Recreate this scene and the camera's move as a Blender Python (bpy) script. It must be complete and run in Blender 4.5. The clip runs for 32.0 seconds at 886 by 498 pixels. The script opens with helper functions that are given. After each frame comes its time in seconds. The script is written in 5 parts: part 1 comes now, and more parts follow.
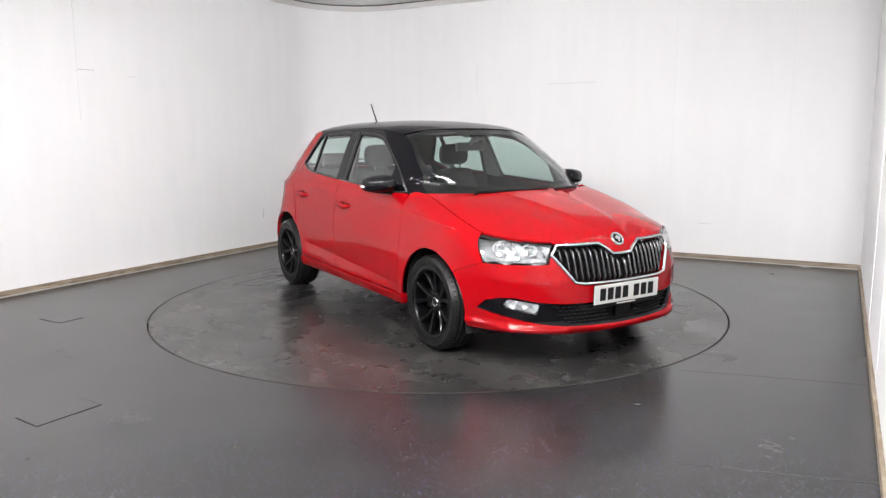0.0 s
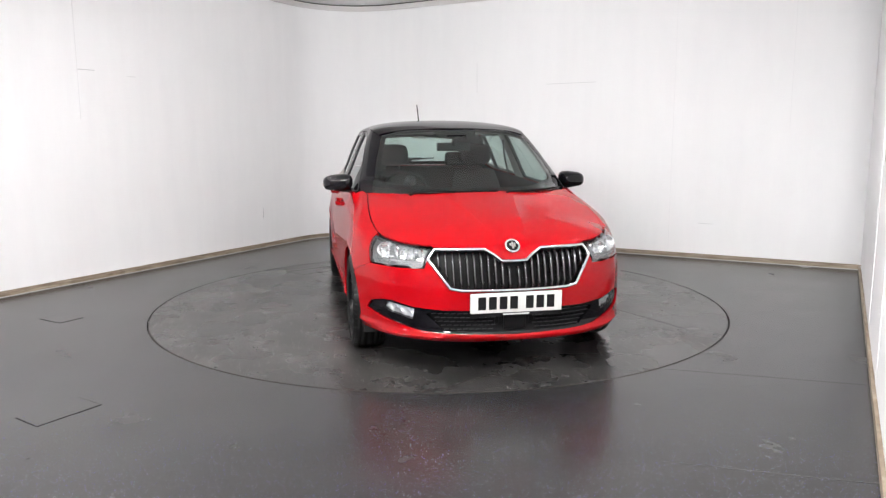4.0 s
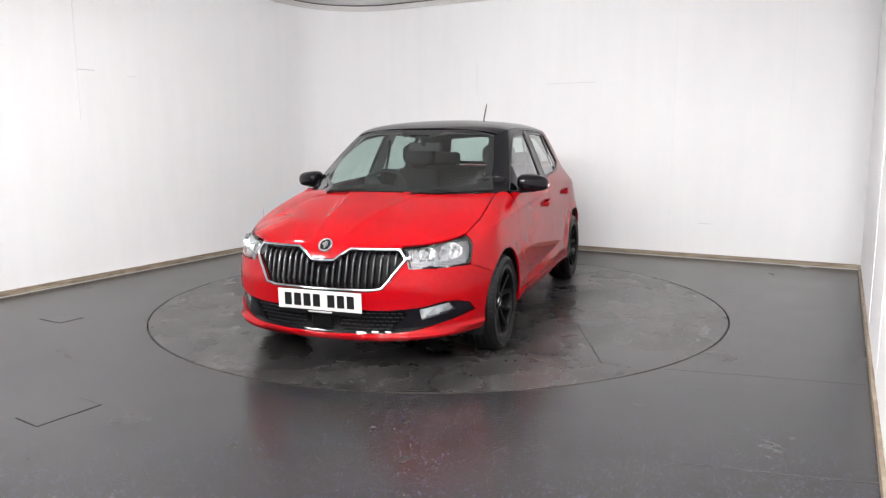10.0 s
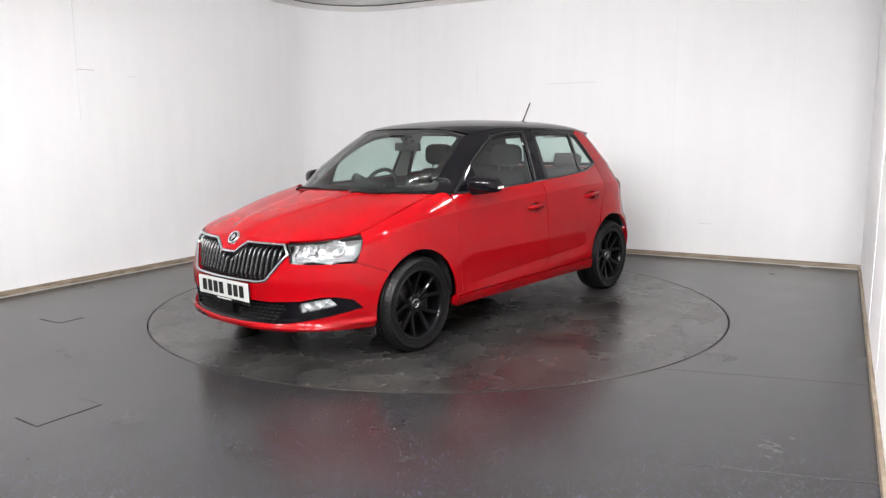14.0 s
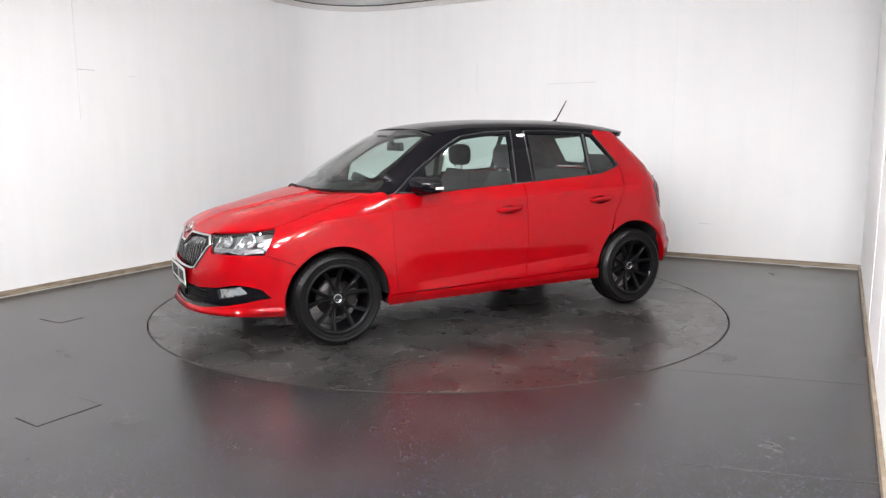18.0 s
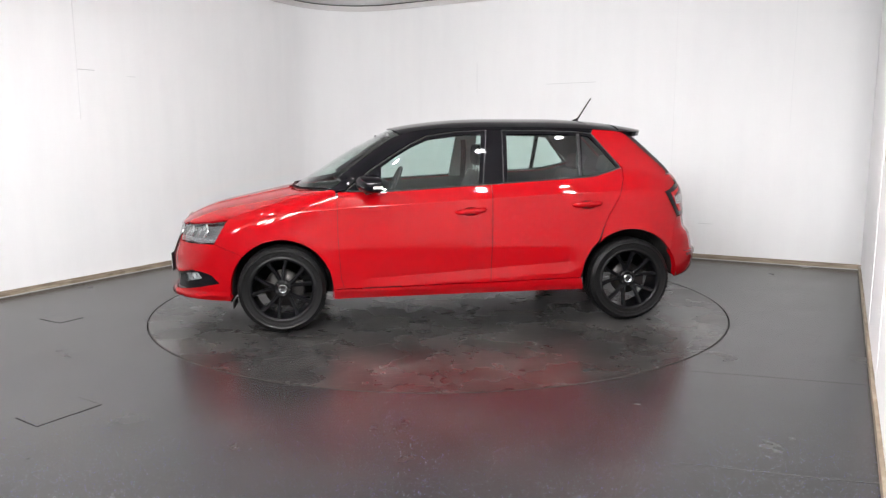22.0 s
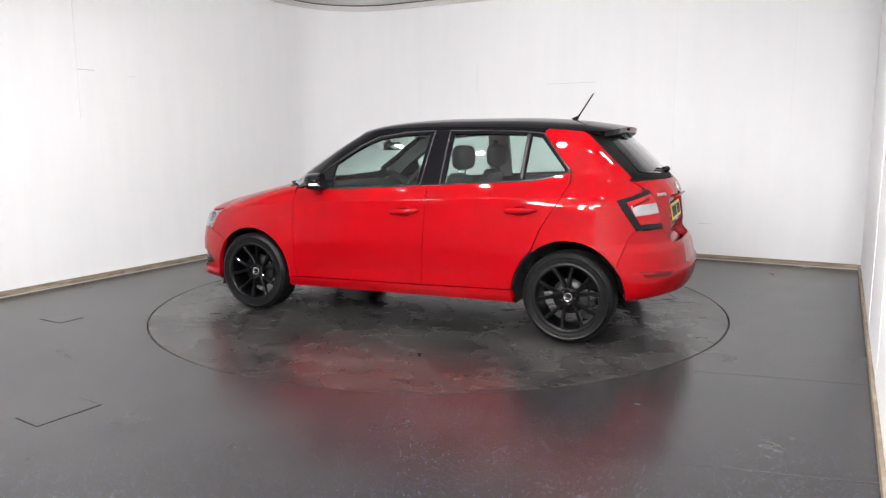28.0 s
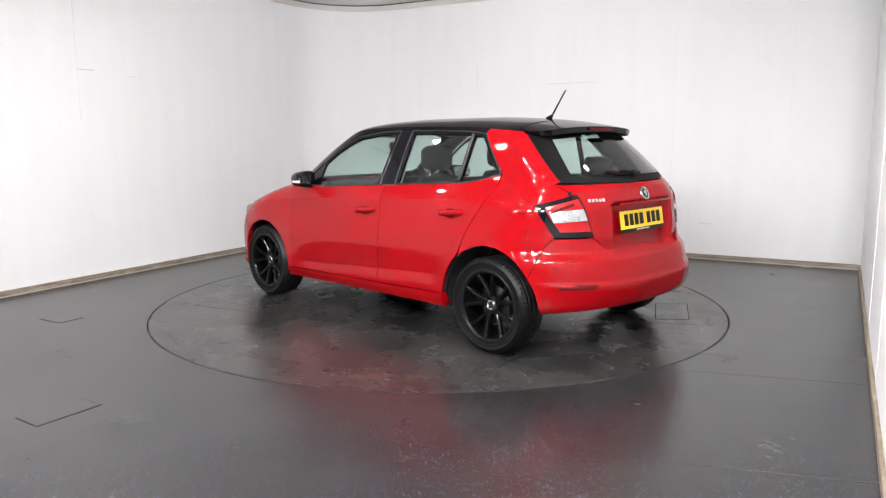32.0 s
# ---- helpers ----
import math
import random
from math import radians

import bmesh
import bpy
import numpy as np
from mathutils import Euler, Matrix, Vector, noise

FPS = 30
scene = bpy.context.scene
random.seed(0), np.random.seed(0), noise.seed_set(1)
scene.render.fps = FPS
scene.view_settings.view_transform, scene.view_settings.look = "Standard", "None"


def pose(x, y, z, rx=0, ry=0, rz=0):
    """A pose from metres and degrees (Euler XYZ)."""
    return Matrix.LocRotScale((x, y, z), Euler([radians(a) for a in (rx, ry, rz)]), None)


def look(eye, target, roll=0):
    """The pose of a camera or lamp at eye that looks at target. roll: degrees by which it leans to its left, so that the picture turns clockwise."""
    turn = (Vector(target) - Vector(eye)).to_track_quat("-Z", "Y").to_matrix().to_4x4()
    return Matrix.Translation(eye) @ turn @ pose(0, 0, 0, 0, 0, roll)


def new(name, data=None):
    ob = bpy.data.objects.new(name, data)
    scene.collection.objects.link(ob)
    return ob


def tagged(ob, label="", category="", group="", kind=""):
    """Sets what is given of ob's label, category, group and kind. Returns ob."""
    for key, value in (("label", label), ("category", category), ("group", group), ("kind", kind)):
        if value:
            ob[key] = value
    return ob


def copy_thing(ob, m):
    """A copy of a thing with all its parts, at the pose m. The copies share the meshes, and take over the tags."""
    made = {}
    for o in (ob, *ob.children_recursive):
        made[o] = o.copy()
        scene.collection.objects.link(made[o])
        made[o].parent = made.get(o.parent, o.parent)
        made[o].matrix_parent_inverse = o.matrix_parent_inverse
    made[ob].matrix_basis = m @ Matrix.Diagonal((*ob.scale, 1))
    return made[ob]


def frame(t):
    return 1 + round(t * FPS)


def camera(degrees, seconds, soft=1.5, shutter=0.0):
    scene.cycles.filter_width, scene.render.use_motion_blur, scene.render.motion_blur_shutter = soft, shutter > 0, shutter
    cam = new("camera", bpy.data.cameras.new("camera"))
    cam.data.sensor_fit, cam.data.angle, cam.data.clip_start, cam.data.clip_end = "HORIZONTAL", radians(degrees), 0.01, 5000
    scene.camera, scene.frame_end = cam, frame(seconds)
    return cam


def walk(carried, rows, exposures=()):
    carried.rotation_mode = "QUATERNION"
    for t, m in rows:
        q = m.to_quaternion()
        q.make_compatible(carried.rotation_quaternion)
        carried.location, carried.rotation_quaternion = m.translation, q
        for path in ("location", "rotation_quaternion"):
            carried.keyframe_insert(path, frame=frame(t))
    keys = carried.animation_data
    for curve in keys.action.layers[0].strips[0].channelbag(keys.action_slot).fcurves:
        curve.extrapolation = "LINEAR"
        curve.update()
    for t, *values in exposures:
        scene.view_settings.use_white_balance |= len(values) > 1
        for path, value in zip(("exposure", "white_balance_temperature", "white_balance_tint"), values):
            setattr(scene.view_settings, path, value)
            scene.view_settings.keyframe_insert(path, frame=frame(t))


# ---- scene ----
from mathutils import geometry

# A showroom bay with a turntable: origin at the centre of the disc, floor at z = 0.
cam = camera(62.69, 32.0, soft=1.3)
EYE = Vector((0.0, -5.877, 1.3207))
VIEW = look(EYE, EYE + Vector((0.0061, 0.9885, -0.1513)), -0.215)
walk(cam, [(0.0, VIEW), (32.0, VIEW)], exposures=((0.0, 0.0), (32.0, 0.0)))

# ---- light ----
world = bpy.data.worlds.new("world")
world.use_nodes = True
world.node_tree.nodes["Background"].inputs["Color"].default_value = (0.9, 0.95, 1.0, 1)
world.node_tree.nodes["Background"].inputs["Strength"].default_value = 0.05
scene.world = world

PANEL_POWER, FILL_POWER = 600.0, 97.0
TABLE_R = 2.23
ROOM_TURN = 61.0            # the long axis of the room, degrees from +x
ROOM_LEFT, ROOM_RIGHT, ROOM_BACK, ROOM_FRONT = -3.31, 3.08, 3.13, -6.9
CEILING_Z = 3.03


def room(n, d, z=0.0):
    """A point from room axes: n across to the right wall, d along to the back wall."""
    c, s = math.cos(radians(ROOM_TURN)), math.sin(radians(ROOM_TURN))
    return Vector((n * s + d * c, -n * c + d * s, z))


# ---- materials ----
def material(name, color=(0.5, 0.5, 0.5), rough=0.5, metal=0.0, **more):
    mat = bpy.data.materials.new(name)
    mat.use_nodes = True
    bsdf = mat.node_tree.nodes["Principled BSDF"]
    bsdf.inputs["Base Color"].default_value = (*color, 1)
    bsdf.inputs["Roughness"].default_value = rough
    bsdf.inputs["Metallic"].default_value = metal
    for key, value in more.items():
        bsdf.inputs[key.replace("_", " ")].default_value = value
    return mat


def node(mat, kind, **inputs):
    n = mat.node_tree.nodes.new(kind)
    for key, value in inputs.items():
        n.inputs[key.replace("_", " ")].default_value = value
    return n


def link(mat, a, b):
    mat.node_tree.links.new(a, b)


def ramp(mat, fac, stops):
    r = mat.node_tree.nodes.new("ShaderNodeValToRGB")
    while len(r.color_ramp.elements) < len(stops):
        r.color_ramp.elements.new(0.5)
    for e, (pos, col) in zip(r.color_ramp.elements, stops):
        e.position, e.color = pos, (*col, 1) if len(col) == 3 else col
    link(mat, fac, r.inputs["Fac"])
    return r.outputs["Color"]


def grey(v):
    return (v, v, v)


def mixed(mat, fac, a, b, blend="MIX"):
    m = mat.node_tree.nodes.new("ShaderNodeMix")
    m.data_type, m.blend_type = "RGBA", blend
    for socket, value in ((m.inputs[0], fac), (m.inputs[6], a), (m.inputs[7], b)):
        if isinstance(value, (int, float)):
            socket.default_value = value
        elif isinstance(value, tuple):
            socket.default_value = (*value, 1)
        else:
            link(mat, value, socket)
    return m.outputs[2]


def place_of(mat, scale=(1, 1, 1), turn=0.0):
    tc = mat.node_tree.nodes.new("ShaderNodeTexCoord")
    mp = mat.node_tree.nodes.new("ShaderNodeMapping")
    mp.inputs["Scale"].default_value = scale
    mp.inputs["Rotation"].default_value = (0, 0, radians(turn))
    link(mat, tc.outputs["Object"], mp.inputs["Vector"])
    return mp.outputs["Vector"]


def noise_of(mat, vec, scale, detail=4.0, rough=0.55, distort=0.0):
    n = node(mat, "ShaderNodeTexNoise", Scale=scale, Detail=detail, Roughness=rough, Distortion=distort)
    link(mat, vec, n.inputs["Vector"])
    return n.outputs["Fac"]


def bump(mat, height, strength=0.1, distance=0.01):
    b = node(mat, "ShaderNodeBump", Strength=strength, Distance=distance)
    link(mat, height, b.inputs["Height"])
    link(mat, b.outputs["Normal"], mat.node_tree.nodes["Principled BSDF"].inputs["Normal"])


def bsdf_in(mat, name):
    return mat.node_tree.nodes["Principled BSDF"].inputs[name]


def floor_material(name, flecks, scuffs):
    """Dark safety vinyl: flecks, how many mineral flecks show; scuffs, how much pale tyre rubbing lies on it."""
    mat = material(name, (0.05, 0.048, 0.047), 0.3)
    vec = place_of(mat)
    cloud = noise_of(mat, vec, 1.3, 5.0, 0.6)
    color = ramp(mat, cloud, [(0.3, (0.011, 0.0107, 0.0109)), (0.7, (0.020, 0.0194, 0.0196))])
    if flecks:
        vor = node(mat, "ShaderNodeTexVoronoi", Scale=128.0)
        link(mat, vec, vor.inputs["Vector"])
        sep = mat.node_tree.nodes.new("ShaderNodeSeparateColor")
        link(mat, vor.outputs["Color"], sep.inputs["Color"])
        dot = ramp(mat, vor.outputs["Distance"], [(0.17, grey(1.0)), (0.25, grey(0.0))])
        worn_off = noise_of(mat, vec, 0.9, 3.0)
        some = ramp(mat, mixed(mat, 0.25, sep.outputs[0], worn_off), [(0.62, grey(0.0)), (0.64, grey(flecks))])
        tint = ramp(mat, sep.outputs[1], [(0.15, (0.46, 0.46, 0.52)), (0.4, (0.17, 0.15, 0.75)), (0.6, (0.50, 0.50, 0.56)), (0.78, (0.16, 0.40, 0.42)), (0.95, (0.40, 0.30, 0.68))])
        apart = mat.node_tree.nodes.new("ShaderNodeSeparateXYZ")
        link(mat, vec, apart.inputs["Vector"])
        reach = node(mat, "ShaderNodeMapRange")
        for key, value in (("From Min", -1.5), ("From Max", -3.0), ("To Min", 0.12), ("To Max", 1.0)):
            reach.inputs[key].default_value = value
        link(mat, apart.outputs[1], reach.inputs["Value"])
        shown = mixed(mat, 1.0, mixed(mat, 1.0, dot, some, "MULTIPLY"), reach.outputs["Result"], "MULTIPLY")
        color = mixed(mat, shown, color, tint)
    broad = noise_of(mat, place_of(mat, (1.0, 1.6, 1.0), 20.0), 1.4, 6.0, 0.62)
    color = mixed(mat, ramp(mat, broad, [(0.42, grey(0.0)), (0.70, grey(scuffs * 0.75))]), color, (0.070, 0.066, 0.062))
    streak = noise_of(mat, place_of(mat, (1.0, 7.0, 1.0), 38.0), 6.0, 8.0, 0.78)
    color = mixed(mat, ramp(mat, streak, [(0.56, grey(0.0)), (0.76, grey(scuffs * 0.9))]), color, (0.25, 0.238, 0.228))
    cross = noise_of(mat, place_of(mat, (1.0, 5.0, 1.0), -48.0), 9.0, 8.0, 0.78)
    color = mixed(mat, ramp(mat, cross, [(0.58, grey(0.0)), (0.76, grey(scuffs * 0.8))]), color, (0.25, 0.238, 0.228))
    spots = noise_of(mat, vec, 38.0, 3.0, 0.6)
    color = mixed(mat, ramp(mat, spots, [(0.68, grey(0.0)), (0.76, grey(scuffs * 0.5))]), color, (0.22, 0.21, 0.20))
    blot = noise_of(mat, vec, 3.0, 4.0, 0.6)
    color = mixed(mat, ramp(mat, blot, [(0.55, grey(0.0)), (0.85, grey(scuffs * 0.4))]), color, (0.008, 0.0075, 0.0075))
    link(mat, color, bsdf_in(mat, "Base Color"))
    gloss = noise_of(mat, vec, 2.2, 5.0, 0.6)
    link(mat, ramp(mat, gloss, [(0.2, grey(0.225)), (0.8, grey(0.275 + 0.06 * scuffs))]), bsdf_in(mat, "Roughness"))
    bump(mat, noise_of(mat, vec, 140.0, 3.0), 0.05, 0.002)
    return mat


FLOOR = floor_material("speckled_vinyl", 1.0, 0.22)
DISC = floor_material("scuffed_vinyl", 0.0, 0.85)


def wall_material():
    mat = material("white_wall_panel", (0.8, 0.8, 0.8), 0.75, Specular_IOR_Level=0.12)
    vec = place_of(mat)
    cloud = noise_of(mat, vec, 0.8, 5.0, 0.6)
    tall = noise_of(mat, place_of(mat, (4.0, 4.0, 0.5)), 1.6, 4.0, 0.6)
    both = mixed(mat, 0.5, cloud, tall)
    link(mat, ramp(mat, both, [(0.3, (0.79, 0.79, 0.80)), (0.7, (0.84, 0.84, 0.845))]), bsdf_in(mat, "Base Color"))
    bump(mat, noise_of(mat, place_of(mat, (3.0, 3.0, 0.6)), 1.5, 3.0), 0.05, 0.02)
    return mat


WALL = wall_material()
CEIL = material("ceiling_paint", (0.82, 0.82, 0.815), 0.8)
HALL = material("pale_wall_paint", (0.66, 0.66, 0.66), 0.7)
bump(HALL, noise_of(HALL, place_of(HALL), 30.0, 4.0), 0.1, 0.004)
TRIM = material("ceiling_trim", (0.62, 0.6, 0.6), 0.6)
DARK_GAP = material("dark_gap", (0.012, 0.012, 0.012), 0.9)
SEALANT = material("white_sealant", (0.42, 0.41, 0.39), 0.5)


def board_material():
    mat = material("worn_skirting", (0.4, 0.33, 0.25), 0.55)
    vec = place_of(mat)
    grain = noise_of(mat, place_of(mat, (1.0, 1.0, 14.0)), 3.5, 6.0, 0.65, 0.4)
    spots = noise_of(mat, vec, 9.0, 5.0, 0.7)
    wood = ramp(mat, grain, [(0.3, (0.14, 0.105, 0.07)), (0.5, (0.27, 0.215, 0.155)), (0.72, (0.42, 0.37, 0.30))])
    link(mat, mixed(mat, ramp(mat, spots, [(0.5, grey(0.0)), (0.7, grey(0.6))]), wood, (0.12, 0.095, 0.07)), bsdf_in(mat, "Base Color"))
    bump(mat, grain, 0.3, 0.004)
    return mat


BOARD = board_material()


def glow_material(name, color, strength):
    mat = material(name, (0.9, 0.9, 0.9), 0.5)
    bsdf_in(mat, "Emission Color").default_value = (*color, 1)
    bsdf_in(mat, "Emission Strength").default_value = strength
    return mat


PANEL_GLOW = glow_material("lamp_diffuser", (1.0, 0.985, 0.985), PANEL_POWER)
# glow of the unseen fills added to even out the walls
FILL_GLOW = glow_material("hall_lamp_diffuser", (1.0, 0.985, 0.985), FILL_POWER)
PANEL_FRAME = material("lamp_frame", (0.8, 0.8, 0.8), 0.4)


# ---- mesh helpers ----
def mesh_of(name, bm, mat, smooth=False):
    me = bpy.data.meshes.new(name)
    bm.to_mesh(me)
    bm.free()
    if mat:
        me.materials.append(mat)
    if smooth:
        me.shade_smooth()
    return me


def part(name, bm, mat, parent=None, label="", smooth=False):
    """Links a bmesh as one mesh object, under a thing or a part."""
    ob = new(name, mesh_of(name, bm, mat, smooth))
    ob.parent = parent
    if label:
        ob["label"] = label
    return ob


def box(bm, lo, hi, m=None):
    vs = [bm.verts.new((x, y, z)) for x in (lo[0], hi[0]) for y in (lo[1], hi[1]) for z in (lo[2], hi[2])]
    if m is not None:
        for v in vs:
            v.co = m @ v.co
    for f in ((0, 1, 3, 2), (4, 6, 7, 5), (0, 4, 5, 1), (2, 3, 7, 6), (0, 2, 6, 4), (1, 5, 7, 3)):
        bm.faces.new([vs[i] for i in f])
    return vs


def bevel(bm, width, segments=2):
    bmesh.ops.bevel(bm, geom=list(bm.edges), offset=width, segments=segments, affect="EDGES", profile=0.7)


def ribbon(bm, path, z0, z1, thick):
    """A band along a plan path (list of Vectors) from z0 to z1, with thickness to the left of the way."""
    rings = []
    count = len(path)
    for i, p in enumerate(path):
        a, b = path[max(i - 1, 0)], path[min(i + 1, count - 1)]
        way = (b - a)
        way.z = 0
        way.normalize()
        side = Vector((-way.y, way.x, 0)) * thick
        rings.append([bm.verts.new(q) for q in ((p.x, p.y, z0), (p.x, p.y, z1), (p.x + side.x, p.y + side.y, z1), (p.x + side.x, p.y + side.y, z0))])
    for r, s in zip(rings, rings[1:]):
        for k in range(4):
            bm.faces.new((r[k], r[(k + 1) % 4], s[(k + 1) % 4], s[k]))
    bm.faces.new(rings[0][::-1])
    bm.faces.new(rings[-1])


# ---- the room ----
def corner_arc(radius, steps=16):
    """The rounded corner between the left and the back wall, as plan points."""
    pts = []
    for i in range(steps + 1):
        a = math.pi - i / steps * math.pi / 2
        pts.append((ROOM_LEFT + radius + radius * math.cos(a), ROOM_BACK - radius + radius * math.sin(a)))
    return pts


CORNER_R = 0.9
BAY_MOUTH = -3.4            # where the white bay opens into the hall


def wall_path(inset=0.0):
    """Left wall, rounded corner and back wall, from the front of the room to the right corner; inset towards the room."""
    pts = [(ROOM_LEFT, BAY_MOUTH)]
    d = BAY_MOUTH
    while d < ROOM_BACK - CORNER_R - 0.3:
        d += 0.5
        pts.append((ROOM_LEFT, min(d, ROOM_BACK - CORNER_R - 0.05)))
    pts += corner_arc(CORNER_R)
    n = ROOM_LEFT + CORNER_R
    while n < ROOM_RIGHT - 0.01:
        n = min(n + 0.5, ROOM_RIGHT)
        pts.append((n, ROOM_BACK))
    path = [room(*p) for p in pts]
    out = []
    for i, p in enumerate(path):
        a, b = path[max(i - 1, 0)], path[min(i + 1, len(path) - 1)]
        way = (b - a).normalized()
        out.append(p + Vector((way.y, -way.x, 0)) * inset)
    return out


def build_room():
    # floor sheet with the round opening for the disc
    bm = bmesh.new()
    steps = 160
    corners = [room(ROOM_RIGHT, ROOM_BACK), room(ROOM_LEFT, ROOM_BACK), room(ROOM_LEFT, ROOM_FRONT), room(ROOM_RIGHT, ROOM_FRONT)]
    outer, inner, lower = [], [], []
    for i in range(steps):
        a = 2 * math.pi * i / steps
        way = Vector((math.cos(a), math.sin(a), 0))
        n, d = way.x * math.sin(radians(ROOM_TURN)) - way.y * math.cos(radians(ROOM_TURN)), way.x * math.cos(radians(ROOM_TURN)) + way.y * math.sin(radians(ROOM_TURN))
        reach = min((ROOM_RIGHT + 0.1) / n if n > 1e-6 else 99, (ROOM_LEFT - 0.1) / n if n < -1e-6 else 99,
                    (ROOM_BACK + 0.1) / d if d > 1e-6 else 99, (ROOM_FRONT - 0.1) / d if d < -1e-6 else 99)
        inner.append(bm.verts.new(way * (TABLE_R + 0.009)))
        lower.append(bm.verts.new(way * (TABLE_R + 0.009) + Vector((0, 0, -0.05))))
        outer.append(bm.verts.new(way * reach))
    for i in range(steps):
        j = (i + 1) % steps
        bm.faces.new((inner[i], outer[i], outer[j], inner[j]))
        bm.faces.new((lower[i], inner[i], inner[j], lower[j]))
    ends = [bm.verts.new(c * 1.04) for c in corners]
    for e in ends:
        k = min(range(steps), key=lambda i: (outer[i].co.normalized() - e.co.normalized()).length)
        near = sorted((k - 1, k, k + 1), key=lambda i: (outer[i % steps].co.normalized() - e.co.normalized()).length)[:2]
        i, j = sorted(near)
        try:
            bm.faces.new((outer[i % steps], e, outer[j % steps]))
        except ValueError:
            pass
    bmesh.ops.recalc_face_normals(bm, faces=bm.faces)
    for f in bm.faces:
        if abs(f.normal.z) > 0.9 and f.normal.z < 0:
            f.normal_flip()
    tagged(part("floor", bm, FLOOR), "dark speckled vinyl floor with a satin shine", "floor", kind="structure")
    # dark bed under the disc
    bm = bmesh.new()
    bmesh.ops.create_circle(bm, cap_ends=True, radius=TABLE_R + 0.05, segments=96, matrix=Matrix.Translation((0, 0, -0.05)))
    tagged(part("turntable_pit", bm, DARK_GAP), "black gap round the turntable disc", "floor gap", kind="structure")
    # walls
    bm = bmesh.new()
    ribbon(bm, wall_path(), -0.02, CEILING_Z + 0.05, 0.12)
    wl = part("wall_left_and_back", bm, WALL, smooth=False)
    wl.data.shade_smooth()
    for e in wl.data.edges:
        a, b = (wl.data.vertices[i].co for i in e.vertices)
        e.use_edge_sharp = abs(a.z - b.z) < 0.01
    tagged(wl, "white panelled wall with a rounded corner", "wall", kind="structure")
    bm = bmesh.new()
    ribbon(bm, [room(ROOM_RIGHT, ROOM_BACK + 0.12), room(ROOM_RIGHT, BAY_MOUTH)], -0.02, CEILING_Z + 0.05, 0.12)
    tagged(part("wall_right", bm, WALL), "white panelled side wall", "wall", kind="structure")
    # the hall that the bay opens into
    for name, a, b in (("wall_front", (ROOM_RIGHT + 0.12, ROOM_FRONT), (ROOM_LEFT - 0.12, ROOM_FRONT)), ("wall_hall_right", (ROOM_RIGHT, BAY_MOUTH), (ROOM_RIGHT, ROOM_FRONT)), ("wall_hall_left", (ROOM_LEFT, ROOM_FRONT), (ROOM_LEFT, BAY_MOUTH))):
        bm = bmesh.new()
        ribbon(bm, [room(*a), room(*b)], -0.02, CEILING_Z + 0.05, 0.12)
        tagged(part(name, bm, HALL), "plain pale wall of the hall", "wall", kind="structure")
    # ceiling
    bm = bmesh.new()
    pts = [room(ROOM_LEFT - 0.15, ROOM_FRONT - 0.15), room(ROOM_RIGHT + 0.15, ROOM_FRONT - 0.15), room(ROOM_RIGHT + 0.15, ROOM_BACK + 0.15), room(ROOM_LEFT - 0.15, ROOM_BACK + 0.15)]
    low = [bm.verts.new((p.x, p.y, CEILING_Z)) for p in pts]
    top = [bm.verts.new((p.x, p.y, CEILING_Z + 0.1)) for p in pts]
    bm.faces.new(low[::-1])
    bm.faces.new(top)
    for i in range(4):
        bm.faces.new((low[i], low[(i + 1) % 4], top[(i + 1) % 4], top[i]))
    tagged(part("ceiling", bm, CEIL), "flat off-white painted ceiling", "ceiling", kind="structure")
    # strip under the ceiling and its shadow line
    bm = bmesh.new()
    ribbon(bm, wall_path(0.022), CEILING_Z - 0.075, CEILING_Z - 0.012, 0.02)
    tagged(part("trim_ceiling", bm, TRIM), "pale grey cover strip under the ceiling", "trim", kind="structure")
    bm = bmesh.new()
    ribbon(bm, wall_path(0.028), CEILING_Z - 0.012, CEILING_Z - 0.002, 0.024)
    tagged(part("trim_gap", bm, DARK_GAP), "dark joint line where wall meets ceiling", "trim", kind="structure")
    # skirting
    bm = bmesh.new()
    ribbon(bm, wall_path(0.022), 0.006, 0.052, 0.02)
    tagged(part("baseboard_left_and_back", bm, BOARD), "worn brown wooden skirting strip", "baseboard", kind="structure")
    bm = bmesh.new()
    ribbon(bm, wall_path(0.025), 0.0, 0.008, 0.024)
    tagged(part("baseboard_sealant", bm, SEALANT), "white sealant bead along the skirting", "baseboard", kind="structure")
    bm = bmesh.new()
    ribbon(bm, [room(ROOM_RIGHT - 0.02, ROOM_BACK - 0.04), room(ROOM_RIGHT - 0.02, ROOM_FRONT)], 0.0, 0.05, 0.018)
    tagged(part("baseboard_right", bm, BOARD), "worn brown wooden skirting strip", "baseboard", kind="structure")


build_room()

SEAM = material("panel_joint", (0.73, 0.73, 0.74), 0.6)
SCRATCH = material("dark_scratch", (0.48, 0.48, 0.49), 0.8)


